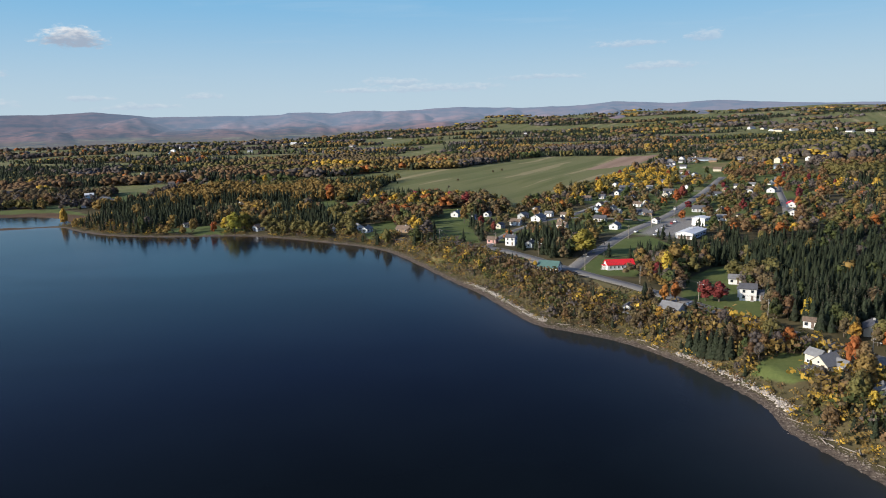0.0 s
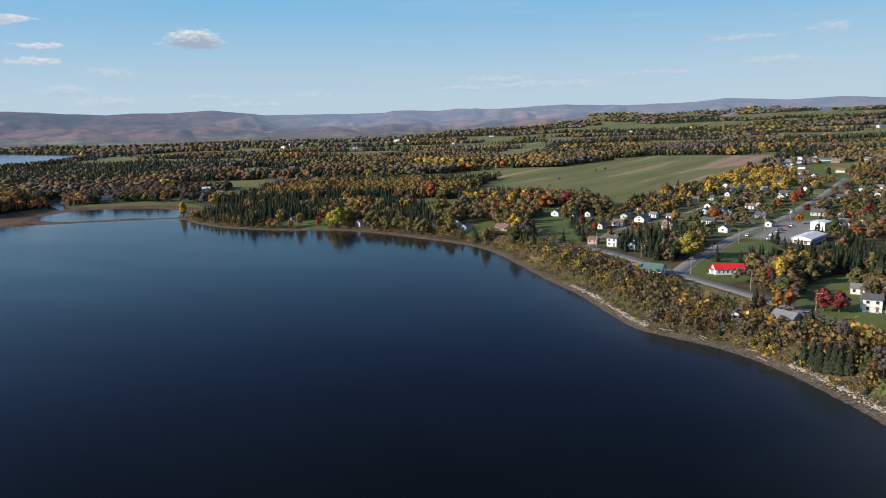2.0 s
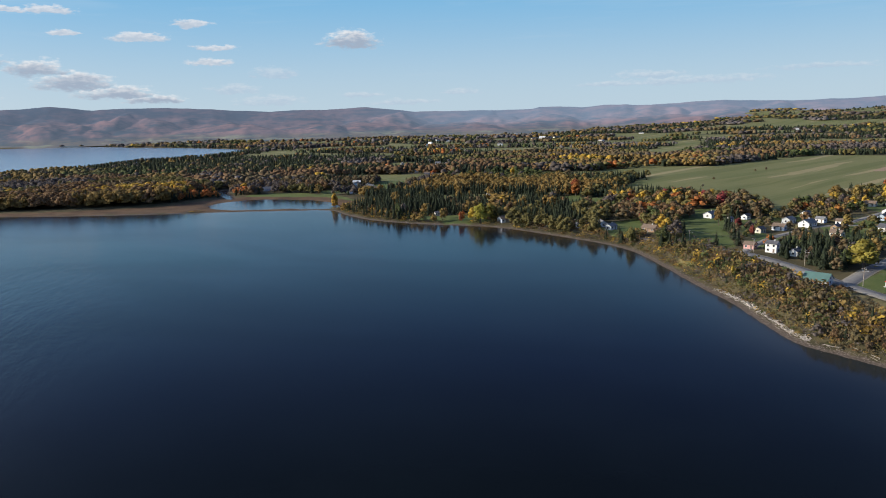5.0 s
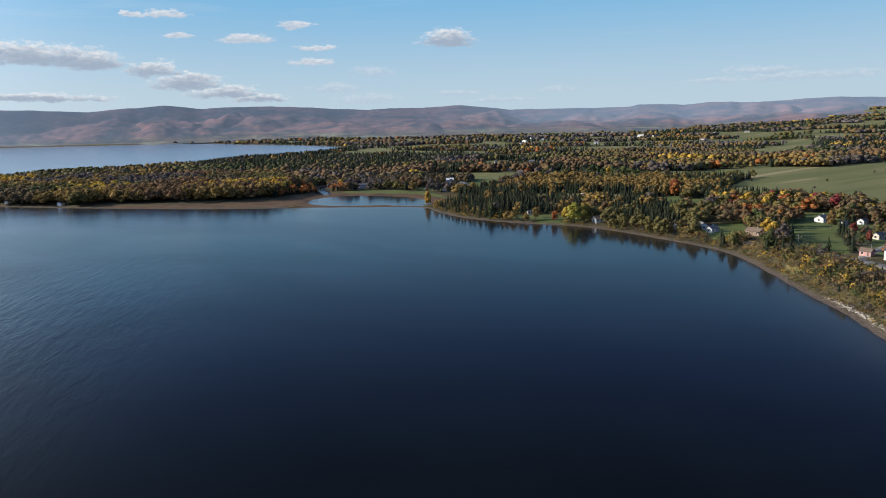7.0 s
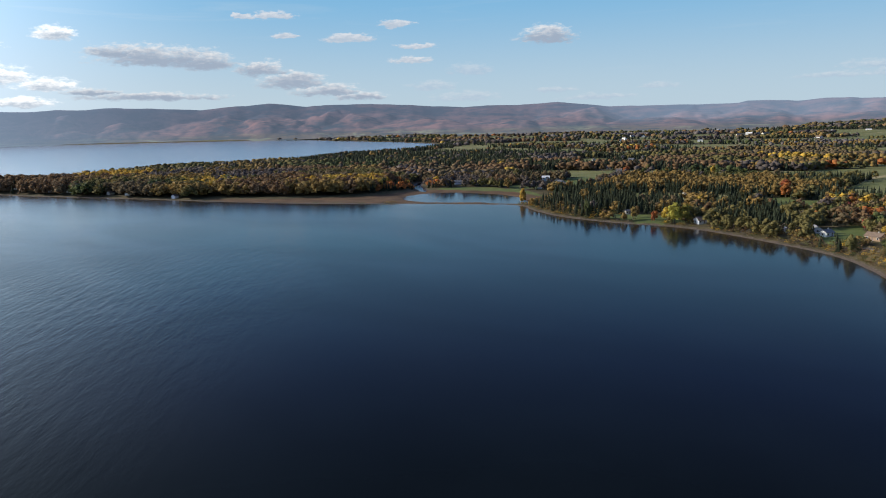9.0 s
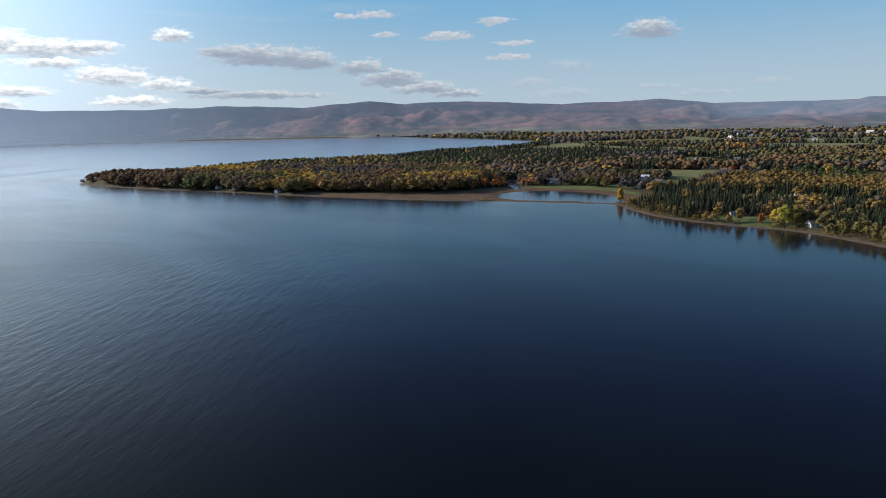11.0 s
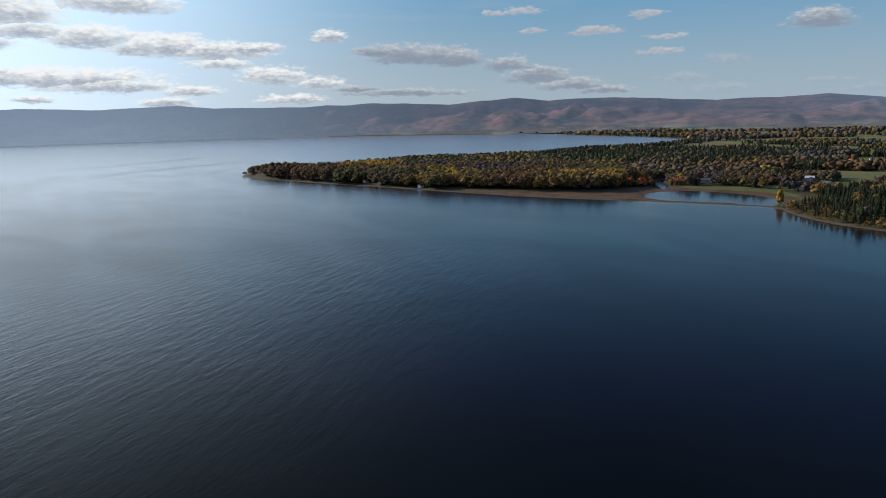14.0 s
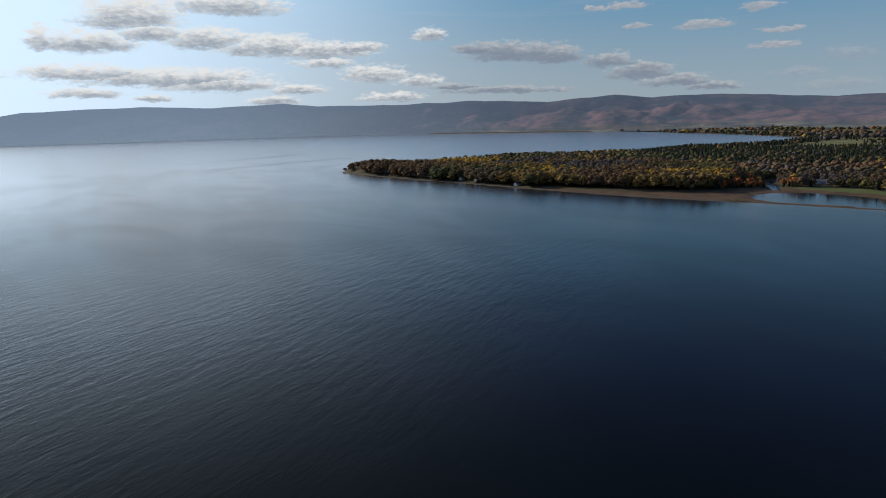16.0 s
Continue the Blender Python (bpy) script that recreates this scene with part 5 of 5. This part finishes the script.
green = house(55.5, 362, -26, 10.5, 8.5, 1, "white", "green", label="white house with a green metal roof by the road", clear=9)
block(green, -8.2, 1.5, 0, 5.0, 5.0, 2.8, 1.6, "grey", "grey", 1)
house(92, 276, -50, 8.6, 6.4, 1, "white", "grey", label="white bungalow with a grey shingle roof by the road", clear=8)
farm = house(130, 294, -22, 6.6, 5.4, 2, "white", "dark", label="two-storey white farmhouse with dark roofs and a rear wing", clear=8)
block(farm, -2.0, 4.6, 90, 4.6, 4.0, 3.6, 1.5, "white", "dark", 1)
block(farm, 4.6, 0.4, 0, 3.0, 4.0, 2.8, 1.4, "white", "dark", 1)
house(136, 322, -22, 5.5, 5, 1, "white", "grey", label="small white garage with a grey roof", name="garage", category="garage")
shore_villa(118, 209, 25)
arena(158, 444, 52)
SITES.append((76, 385, 9))              # open verge before the large tree at the fork
flat = house(181, 490, 52, 11, 9, 2, "white", "white", rise=0.6, label="white two-storey block with a flat white roof", clear=8, name="annex", category="building")
block(flat, 10, 0, 0, 9, 8, 3.2, 0.5, "white", "white", 1)
house(-780, 3205, -60, 26.0, 13.0, 1, "white", "grey", fine=False, label="white farm building with grey roof on the distant plain", name="farm_building", category="building", clear=26)
house(-554, 2707, -7, 22.1, 11.1, 2, "white", "white", fine=False, label="white farm building with white roof on the distant plain", name="farm_building", category="building", clear=22)
house(-509, 2757, 46, 26.0, 13.0, 1, "cream", "dark", fine=False, label="cream farm building with dark roof on the distant plain", name="farm_building", category="building", clear=26)
house(-321, 2947, 99, 21.6, 10.8, 2, "white", "grey", fine=False, label="white farm building with grey roof on the distant plain", name="farm_building", category="building", clear=22)
house(-413, 830, 20, 9.5, 6.5, 2, "white", "white", label="tall white farmhouse on the lawn behind the lagoon", clear=15)
house(-381, 806, -30, 9.0, 6.0, 1, "white", "dark", label="low white house with a dark roof behind the lagoon", clear=12)
house(-374, 984, 10, 8.0, 6.0, 1, "cream", "brown", fine=False, label="cream house with a brown roof in the woods", clear=14)
house(-129, 2064, -28, 13.2, 6.6, 1, "grey", "brown", fine=False, label="grey farm building with brown roof on the distant plain", name="farm_building", category="building", clear=22)
house(1134, 2608, 25, 26.0, 13.0, 2, "white", "grey", fine=False, label="white farm building with grey roof on the distant plain", name="farm_building", category="building", clear=26)
house(1133, 2448, 78, 26.0, 13.0, 1, "white", "white", fine=False, label="white farm building with white roof on the distant plain", name="farm_building", category="building", clear=26)
house(1135, 2399, -49, 26.0, 13.0, 2, "cream", "dark", fine=False, label="cream farm building with dark roof on the distant plain", name="farm_building", category="building", clear=26)
house(1204, 2436, 4, 26.0, 13.0, 1, "white", "grey", fine=False, label="white farm building with grey roof on the distant plain", name="farm_building", category="building", clear=26)
house(1332, 2407, 57, 21.9, 10.9, 2, "grey", "brown", fine=False, label="grey farm building with brown roof on the distant plain", name="farm_building", category="building", clear=22)
house(1271, 2216, 110, 26.0, 13.0, 1, "white", "grey", fine=False, label="white farm building with grey roof on the distant plain", name="farm_building", category="building", clear=26)
house(1314, 2186, -17, 21.4, 10.7, 2, "white", "white", fine=False, label="white farm building with white roof on the distant plain", name="farm_building", category="building", clear=22)
house(1158, 2559, 36, 25.8, 12.9, 1, "cream", "dark", fine=False, label="cream farm building with dark roof on the distant plain", name="farm_building", category="building", clear=26)
house(347, 2906, 89, 20.2, 10.1, 2, "white", "grey", fine=False, label="white farm building with grey roof on the distant plain", name="farm_building", category="building", clear=22)
house(376, 2820, -38, 19.5, 9.8, 1, "grey", "brown", fine=False, label="grey farm building with brown roof on the distant plain", name="farm_building", category="building", clear=22)
house(-438, 1209, 15, 9.2, 6.0, 2, "white", "grey", fine=False, label="white farm building with grey roof on the distant plain", name="farm_building", category="building", clear=22)
house(-800, 2110, 68, 14.4, 7.2, 1, "white", "white", fine=False, label="white farm building with white roof on the distant plain", name="farm_building", category="building", clear=22)
house(-499, 1190, -59, 8.2, 6.0, 2, "cream", "dark", fine=False, label="cream farm building with dark roof on the distant plain", name="farm_building", category="building", clear=22)
house(-209, 2981, -6, 19.5, 9.8, 1, "white", "grey", fine=False, label="white farm building with grey roof on the distant plain", name="farm_building", category="building", clear=22)
house(-924, 2558, 47, 17.4, 8.7, 2, "grey", "brown", fine=False, label="grey farm building with brown roof on the distant plain", name="farm_building", category="building", clear=22)
house(-864, 2507, 100, 25.4, 12.7, 1, "white", "grey", fine=False, label="white farm building with grey roof on the distant plain", name="farm_building", category="building", clear=25)
house(-823, 2204, -27, 15.0, 7.5, 2, "white", "white", fine=False, label="white farm building with white roof on the distant plain", name="farm_building", category="building", clear=22)
house(-569, 2641, 26, 26.0, 13.0, 1, "cream", "dark", fine=False, label="cream farm building with dark roof on the distant plain", name="farm_building", category="building", clear=26)
house(-521, 2677, 79, 21.8, 10.9, 2, "white", "grey", fine=False, label="white farm building with grey roof on the distant plain", name="farm_building", category="building", clear=22)
house(-287, 2333, -48, 22.6, 11.3, 1, "grey", "brown", fine=False, label="grey farm building with brown roof on the distant plain", name="farm_building", category="building", clear=23)
house(-542, 2035, 5, 13.5, 6.7, 2, "white", "grey", fine=False, label="white farm building with grey roof on the distant plain", name="farm_building", category="building", clear=22)


# ---- poles, cables and cars ----
def pole_row(spots, turn):
    tops = [utility_pole(ux, uy, turn, lamp=k % 2 == 0) for k, (ux, uy) in enumerate(spots)]
    for a, b in zip(tops, tops[1:]):
        for k in (-0.95, 0.0, 0.95):
            side = Vector((math.cos(radians(turn)), math.sin(radians(turn)), 0)) * k
            cable(a + side, b + side)


pole_row([(134, 212), (124, 262), (109, 294), (93, 327), (74, 362)], 25)
pole_row([(74, 362), (92, 397), (117, 440), (144, 482), (176, 532)], -33)
pole_row([(55, 402), (33, 436), (-2, 461)], 40)
for cx, cy, turn, paint in ((137, 447, 10, "white"), (150, 476, 60, "silver"), (155, 485, 60, "dark"), (168, 505, 60, "white"), (128, 462, 57, "white"), (163, 497, 60, "red"),
                            (142, 462, 60, "white"), (103, 286, 20, "silver"), (66, 352, 30, "dark"), (190, 572, 57, "white"), (128, 226, 60, "silver")):
    car(cx, cy, turn, paint)


# ---- woods ----
px, py, tall, kinds, far = plan_trees()
pz = height(px, py)
PLAN_X, PLAN_Y, PLAN_Z, PLAN_TALL, PLAN_KINDS = px, py, pz, tall, kinds
order = np.argsort(np.hypot(px - 110, py - 235))
single = np.zeros(len(px), bool)
single[order[:300]] = True
TALL_NAMES = {"spruce": "spruce_tree", "bare": "bare_tree"}
LOOK = {"spruce": "dark green spruce", "green": "green leafy tree", "olive": "olive-green leafy tree turning yellow", "yellow": "bright yellow autumn tree",
        "gold": "golden autumn tree", "orange": "orange autumn maple", "rust": "rust-brown autumn tree", "red": "red autumn maple",
        "brown": "brown autumn tree", "lime": "yellow-green leafy tree", "grey": "grey haze-toned tree", "bare": "nearly bare grey tree"}
proto = {}


def tree_meshes(kind, variant):
    key = (kind, variant)
    if key not in proto:
        seed = 40 + 10 * kind + variant
        name = NAMES[kind]
        mat = bpy.data.materials.get("leaves_" + name) or foliage("leaves_" + name, COLOURS[name])
        if name == "spruce":
            v, f = pointed(420, seed)
        elif name == "bare":
            v, f = leafy(220, seed, 0.25, 0.22, 8, 0.022)
        else:
            v, f = leafy(420, seed, 0.08, 0.23 + 0.03 * variant, 9, 0.042)
        crown = mesh_from("crown", v, f, mat)
        tv, tf = limbs(seed, name != "spruce")
        proto[key] = crown, mesh_from("trunk", tv, tf, M_BARK)
    return proto[key]


for k in np.where(single)[0]:
    kind, variant = int(kinds[k]), int(k) % 3
    crown_me, trunk_me = tree_meshes(kind, variant)
    name = NAMES[kind]
    root = new(TALL_NAMES.get(name, "leafy_tree"))
    hgt = float(tall[k])
    root.matrix_world = pose(px[k], py[k], pz[k], 0, 0, float(k * 37 % 360)) @ Matrix.Diagonal((*[hgt * (1.0 if name == "spruce" else 1.25)] * 2, hgt, 1))
    tagged(root, LOOK[name] + " on the wooded shore", "tree", "trees along the shore")
    for part_name, me in (("trunk", trunk_me), ("crown", crown_me)):
        new(part_name, me).parent = root


def feature_tree(fx, fy, tall_m, name, variant=0, wide=1.0):
    """A tree that stands out by its colour or size."""
    crown_me, trunk_me = tree_meshes(NAMES.index(name), variant)
    root = new(TALL_NAMES.get(name, "leafy_tree"))
    root.matrix_world = pose(fx, fy, ground_at(fx, fy), 0, 0, fx * 31 % 360) @ Matrix.Diagonal((tall_m * wide, tall_m * wide, tall_m, 1))
    tagged(root, "large " + LOOK[name] + " standing on its own", "tree", "trees that stand alone")
    for part_name, me in (("trunk", trunk_me), ("crown", crown_me)):
        new(part_name, me).parent = root


feature_tree(-164, 552, 16.5, "lime", 0, 1.5)
feature_tree(-157, 556, 15.0, "lime", 1, 1.4)
feature_tree(-173, 560, 11.0, "yellow", 2, 1.35)
feature_tree(-200, 568, 9.7, "gold", 1, 1)
feature_tree(-181, 557, 8.5, "orange", 2, 0.9)
feature_tree(-247, 575, 12.1, "green", 0, 0.9)
feature_tree(-351, 652, 13.1, "yellow", 1, 1)
feature_tree(-120, 766, 14.9, "orange", 2, 1.5)
feature_tree(-70, 574, 10.2, "orange", 0, 1.1)
feature_tree(-466, 850, 14.0, "olive", 1, 1.5)
feature_tree(81, 399, 15.5, "lime", 2, 1.6)
feature_tree(112, 294, 9.3, "red", 0, 1.7)
feature_tree(117, 292, 8.8, "red", 1, 1.75)
feature_tree(138, 259, 9.7, "yellow", 2, 1.0)
feature_tree(144, 252, 11.5, "spruce", 0, 1.6)
feature_tree(109, 338, 13.4, "yellow", 1, 1.0)
feature_tree(102, 341, 8.7, "gold", 2, 1.2)
feature_tree(19, 370, 6.1, "yellow", 0, 0.9)
feature_tree(331, 692, 13.5, "orange", 1, 1.5)
feature_tree(313, 617, 10.0, "red", 2, 1.2)
feature_tree(205, 615, 12.5, "orange", 0, 1.2)
feature_tree(221, 647, 13.2, "red", 1, 1.2)
feature_tree(176, 515, 7.9, "orange", 2, 1.2)
feature_tree(-15, 562, 10.9, "orange", 0, 1.2)
feature_tree(-3, 573, 10.2, "rust", 1, 1.4)
feature_tree(-32, 581, 11.2, "rust", 2, 1.3)
feature_tree(-37, 551, 8.0, "red", 0, 1)
feature_tree(100, 297, 8.3, "orange", 1, 1.0)
feature_tree(104, 312, 11.3, "spruce", 2, 0.9)
feature_tree(90, 308, 6.9, "spruce", 0, 1.3)
feature_tree(100, 365, 6.8, "spruce", 1, 1.1)
feature_tree(62, 343, 4.6, "rust", 2, 1.7)
feature_tree(144, 322, 11.6, "olive", 0, 1.7)
feature_tree(138, 327, 10.5, "olive", 1, 1.7)
feature_tree(153, 323, 11.7, "olive", 2, 1.6)
feature_tree(113, 322, 6.7, "green", 0, 1.4)
feature_tree(127, 210, 10.7, "orange", 1, 0.9)
feature_tree(120, 192, 11.5, "gold", 2, 1.1)
feature_tree(117, 250, 6.9, "gold", 0, 1.2)
feature_tree(117, 231, 7.3, "orange", 1, 1.5)
feature_tree(48, 362, 6.0, "yellow", 2, 1)
feature_tree(156, 699, 16.1, "yellow", 0, 1.2)
feature_tree(134, 704, 13.8, "gold", 1, 1.3)
feature_tree(75, 1024, 4.1, "brown", 0, 1.5)
feature_tree(90, 1049, 4.2, "brown", 1, 1.4)
feature_tree(21, 892, 3.6, "brown", 2, 1.5)
feature_tree(8, 793, 4.5, "bare", 0, 1.6)
feature_tree(41, 742, 5.4, "green", 1, 1.3)
feature_tree(29, 742, 3.6, "brown", 2, 1.4)
feature_tree(-32, 755, 5.5, "bare", 0, 1.8)
feature_tree(-23, 741, 5.4, "brown", 1, 1.6)
feature_tree(-55, 889, 2.9, "green", 2, 1.2)
feature_tree(-69, 567, 9.2, "orange", 0, 1.1)
feature_tree(-15, 573, 10.2, "orange", 1, 1.2)
feature_tree(-4, 581, 10.3, "orange", 2, 1.2)
feature_tree(-40, 583, 11.3, "rust", 0, 1.2)
feature_tree(-30, 596, 9.6, "red", 1, 1.3)
feature_tree(17, 540, 14.8, "gold", 2, 0.8)
feature_tree(-115, 733, 14.3, "orange", 0, 1.6)
feature_tree(-127, 748, 13.4, "gold", 1, 1.2)
feature_tree(-467, 853, 10.9, "olive", 2, 1.7)
feature_tree(-341, 634, 16.2, "yellow", 0, 0.9)
feature_tree(-241, 564, 12.8, "green", 1, 0.9)
feature_tree(-198, 556, 11.4, "gold", 2, 0.9)
feature_tree(-181, 552, 9.4, "orange", 0, 0.8)
feature_tree(-38, 474, 11.6, "olive", 1, 1.0)
feature_tree(-17, 455, 12.6, "green", 2, 1.2)
feature_tree(-220, 703, 8.9, "gold", 0, 1.3)
feature_tree(-232, 936, 15.4, "yellow", 1, 1.1)
feature_tree(-356, 963, 9.9, "orange", 2, 1.8)
feature_tree(-406, 1002, 13.8, "rust", 0, 1.5)

# trees that stand out along the road and on the bank
feature_tree(110, 346, 13, "gold", 1, 1.2)
feature_tree(117, 351, 15, "gold", 2, 1.2)
feature_tree(124, 355, 13, "yellow", 0, 1.0)
feature_tree(106, 325, 11, "spruce", 1, 1.2)
feature_tree(106, 319, 9.5, "spruce", 2, 1.2)
feature_tree(84, 290, 8.5, "spruce", 0, 1.3)
feature_tree(88, 293, 8, "spruce", 1, 1.3)
feature_tree(86, 239, 10, "spruce", 2, 1.1)
feature_tree(88, 237, 11, "spruce", 0, 1.1)
feature_tree(89, 234, 11.5, "spruce", 1, 1.1)
feature_tree(91, 232, 10.5, "spruce", 2, 1.1)
feature_tree(92, 230, 11.5, "spruce", 0, 1.1)
feature_tree(93, 228, 11, "spruce", 1, 1.1)
feature_tree(95, 226, 9.5, "spruce", 2, 1.1)
feature_tree(105, 339, 8, "red", 2, 1.4)
feature_tree(94, 293, 8, "orange", 0, 1.2)

# garden trees between the village houses
gen = np.random.default_rng(31)
gx, gy = gen.uniform(0, 430, 900), gen.uniform(440, 900, 900)
free = signed(gx, gy, np.array(VILLAGE, float)) > 3
for hx0, hy0, hr in SITES:
    free &= np.hypot(gx - hx0, gy - hy0) > hr * 0.62 + 2
for wide, line in ROADS:
    free &= along(gx, gy, line) > wide / 2 + 3
free &= signed(gx, gy, np.array(LOT, float)) < -3
for k in np.where(free)[0][:70]:
    feature_tree(float(gx[k]), float(gy[k]), float(gen.uniform(6.5, 10.5)), ("orange", "rust", "olive", "brown", "gold", "red", "green", "rust")[k % 8], int(k) % 3, float(gen.uniform(1.1, 1.5)))


def conifer_crown(count, seed):
    """A conifer of boughs round a dark inner cone."""
    return joined([pointed(count, seed, 0.05, 0.235, 0.32 / count**0.42), spire(seed, 2, 5, 0.16)])


def woods(name, chosen, leaf, conifer, label, plan=None, spread=1.0, rounded_masses=False):
    """All the chosen trees in one mesh; leaf and conifer make a crown one unit high from a seed."""
    px, py, pz, tall, kinds = plan or (PLAN_X, PLAN_Y, PLAN_Z, PLAN_TALL, PLAN_KINDS)
    vs, fs, cs, n = [], [], [], 0
    chosen = np.where(chosen)[0]
    gen = np.random.default_rng(len(chosen))
    variant = gen.integers(0, 6, len(chosen))
    for con in (True, False):
        for v in range(6):
            pick = chosen[(variant == v) & ((kinds[chosen] == 0) == con)]
            if not len(pick):
                continue
            tv, tf = conifer(300 + v) if con else leaf(200 + v)
            a = gen.uniform(0, 6.28, len(pick))
            ca, sa = np.cos(a)[:, None], np.sin(a)[:, None]
            hh = tall[pick][:, None]
            # trees stand wider apart out on the plain, and their crowns are broader
            ww = np.maximum(hh, 0.0058 * np.hypot(px[pick], py[pick])[:, None]) * gen.uniform(0.85, 1.25, (len(pick), 1)) * (1.0 if con else spread)
            vx = (tv[:, 0] * ca - tv[:, 1] * sa) * ww + px[pick][:, None]
            vy = (tv[:, 0] * sa + tv[:, 1] * ca) * ww + py[pick][:, None]
            vz = tv[:, 2] * hh + pz[pick][:, None]
            vs.append(np.stack([vx, vy, vz], -1).reshape(-1, 3))
            fs.append((tf[None] + (n + np.arange(len(pick)) * len(tv))[:, None, None]).reshape(-1, 3))
            cs.append(np.repeat(PALETTE[kinds[pick]] * gen.uniform(0.92, 1.20, (len(pick), 1)), len(tv), 0))
            n += len(pick) * len(tv)
    me = mesh_from(name, np.vstack(vs), np.vstack(fs), M_LEAF, [("leaf", np.vstack(cs))])
    if rounded_masses:
        shade_smooth(me)
    return tagged(new(name, me), label, "woods", kind="stuff")


sx, sy, stall, skinds = plan_shrubs()
sz = height(sx, sy)


woods("woods_close", ~single & (far < 400), lambda k: leafy(100, k, 0.10, 0.30, 6, 0.050), lambda k: conifer_crown(130, k), "mixed autumn woods on the shore", spread=1.35)
woods("woods_near", (far >= 400) & ~single & (far < 560), lambda k: leafy(90, k, 0.10, 0.30, 6, 0.055), lambda k: conifer_crown(90, k), "mixed autumn woods behind the shore", spread=1.4)
on_spit = signed(px, py, np.array(SPIT_FRONT, float)) > 0
middle = (far >= 560) & ((far < 1000) | on_spit)
woods("woods_middle", middle & ~on_spit, lambda k: leafy(72, k, 0.05, 0.34, 7, 0.068), lambda k: conifer_crown(34, k), "mixed autumn woods and spruce stands", spread=1.5)
woods("spit_woods", on_spit, lambda k: leafy(84, k, 0.03, 0.34, 8, 0.062), lambda k: conifer_crown(34, k), "tall ochre and brown autumn trees on the spit", spread=1.4)
woods("woods_far", (far >= 560) & ~middle & (far < 2300), lambda k: lumpy(k, 0.0, 0.36, 3), lambda k: spire(k, 3, 5, 0.30), "autumn woods across the plain", spread=1.65, rounded_masses=True)
woods("woods_distant", far >= 2300, lambda k: lumpy(k, 0.0, 0.42, 1), lambda k: spire(k, 2, 5, 0.33), "distant autumn woods below the hills", spread=1.3, rounded_masses=True)
woods("shore_shrubs", stall > 0, lambda k: leafy(30, k, -0.1, 0.7, 5, 0.11, False), None, "brown and olive brush on the bank above the beach", (sx, sy, sz, stall, skinds))


# ---- stones and driftwood on the beach ----
def shore_line(first, last, inland):
    """Points along the coast between two of its corners, a little inland."""
    p = COAST[first * 4:last * 4]
    g = np.gradient(p, axis=0)
    g /= np.linalg.norm(g, axis=1)[:, None]
    return p + np.c_[g[:, 1], -g[:, 0]] * inland


def stones(name, line, count, spread, size, label, seed, mat=M_ROCK):
    gen = np.random.default_rng(seed)
    t = gen.uniform(0, len(line) - 1.001, count)
    k = t.astype(int)
    c = line[k] + (line[k + 1] - line[k]) * (t - k)[:, None] + gen.normal(size=(count, 2)) * spread
    base = np.array([(0, 0, 1), (0, 0, -1), (1, 0, 0), (0, 1, 0), (-1, 0, 0), (0, -1, 0)], float)
    tri = np.array([(0, 2, 3), (0, 3, 4), (0, 4, 5), (0, 5, 2), (1, 3, 2), (1, 4, 3), (1, 5, 4), (1, 2, 5)])
    v = base[None] * gen.uniform(0.55, 1.3, (count, 6, 1)) + gen.normal(size=(count, 6, 3)) * 0.18
    s3 = (size * gen.lognormal(0, 0.35, count))[:, None, None]
    v = v * s3 * np.array([1.2, 1.0, 0.7])
    z0 = height(c[:, 0], c[:, 1])
    v = v + np.c_[c, z0 + size * 0.2][:, None]
    me = mesh_from(name, v.reshape(-1, 3), (tri[None] + (np.arange(count) * 6)[:, None, None]).reshape(-1, 3), mat)
    return tagged(new(name, me), label, "rocks", kind="stuff")


stones("riprap_stones", shore_line(5, 8, 5.0), 750, 0.8, 0.32, "pale riprap boulders along the foot of the bank", 1)
stones("riprap_stones", shore_line(11, 14, 4.6), 620, 0.8, 0.32, "pale riprap boulders along the foot of the bank", 2)
stones("beach_stones", shore_line(1, 22, 3.0), 2600, 1.6, 0.20, "scattered brown stones on the beach", 3, M_STONE)


def log(lx, ly, turn, length, thick, label="bleached driftwood log on the beach"):
    v, f = joined([tube((-length / 2, 0, 0), (length / 2, 0.1, 0.15), thick, thick * 0.6, 7),
                   tube((length * 0.1, 0, 0.05), (length * 0.3, 0.7, 0.5), thick * 0.4, thick * 0.15, 5)])
    ob = new("driftwood_log", mesh_from("driftwood_log", v, f, M_DRIFT))
    ob.matrix_world = pose(lx, ly, ground_at(lx, ly) + thick * 0.8, 0, 0, turn)
    tagged(ob, label, "log", "driftwood on the beach")


gen = np.random.default_rng(12)
for first, last, count in ((2, 9, 16), (9, 14, 14)):
    line = shore_line(first, last, 4.6)
    for k in gen.integers(0, len(line) - 1, count):
        g = line[k + 1] - line[k]
        log(float(line[k, 0] + gen.normal() * 1.2), float(line[k, 1] + gen.normal() * 1.2), math.degrees(math.atan2(g[1], g[0])) + gen.normal() * 25,
            float(gen.uniform(2, 5.5)), float(gen.uniform(0.10, 0.18)))
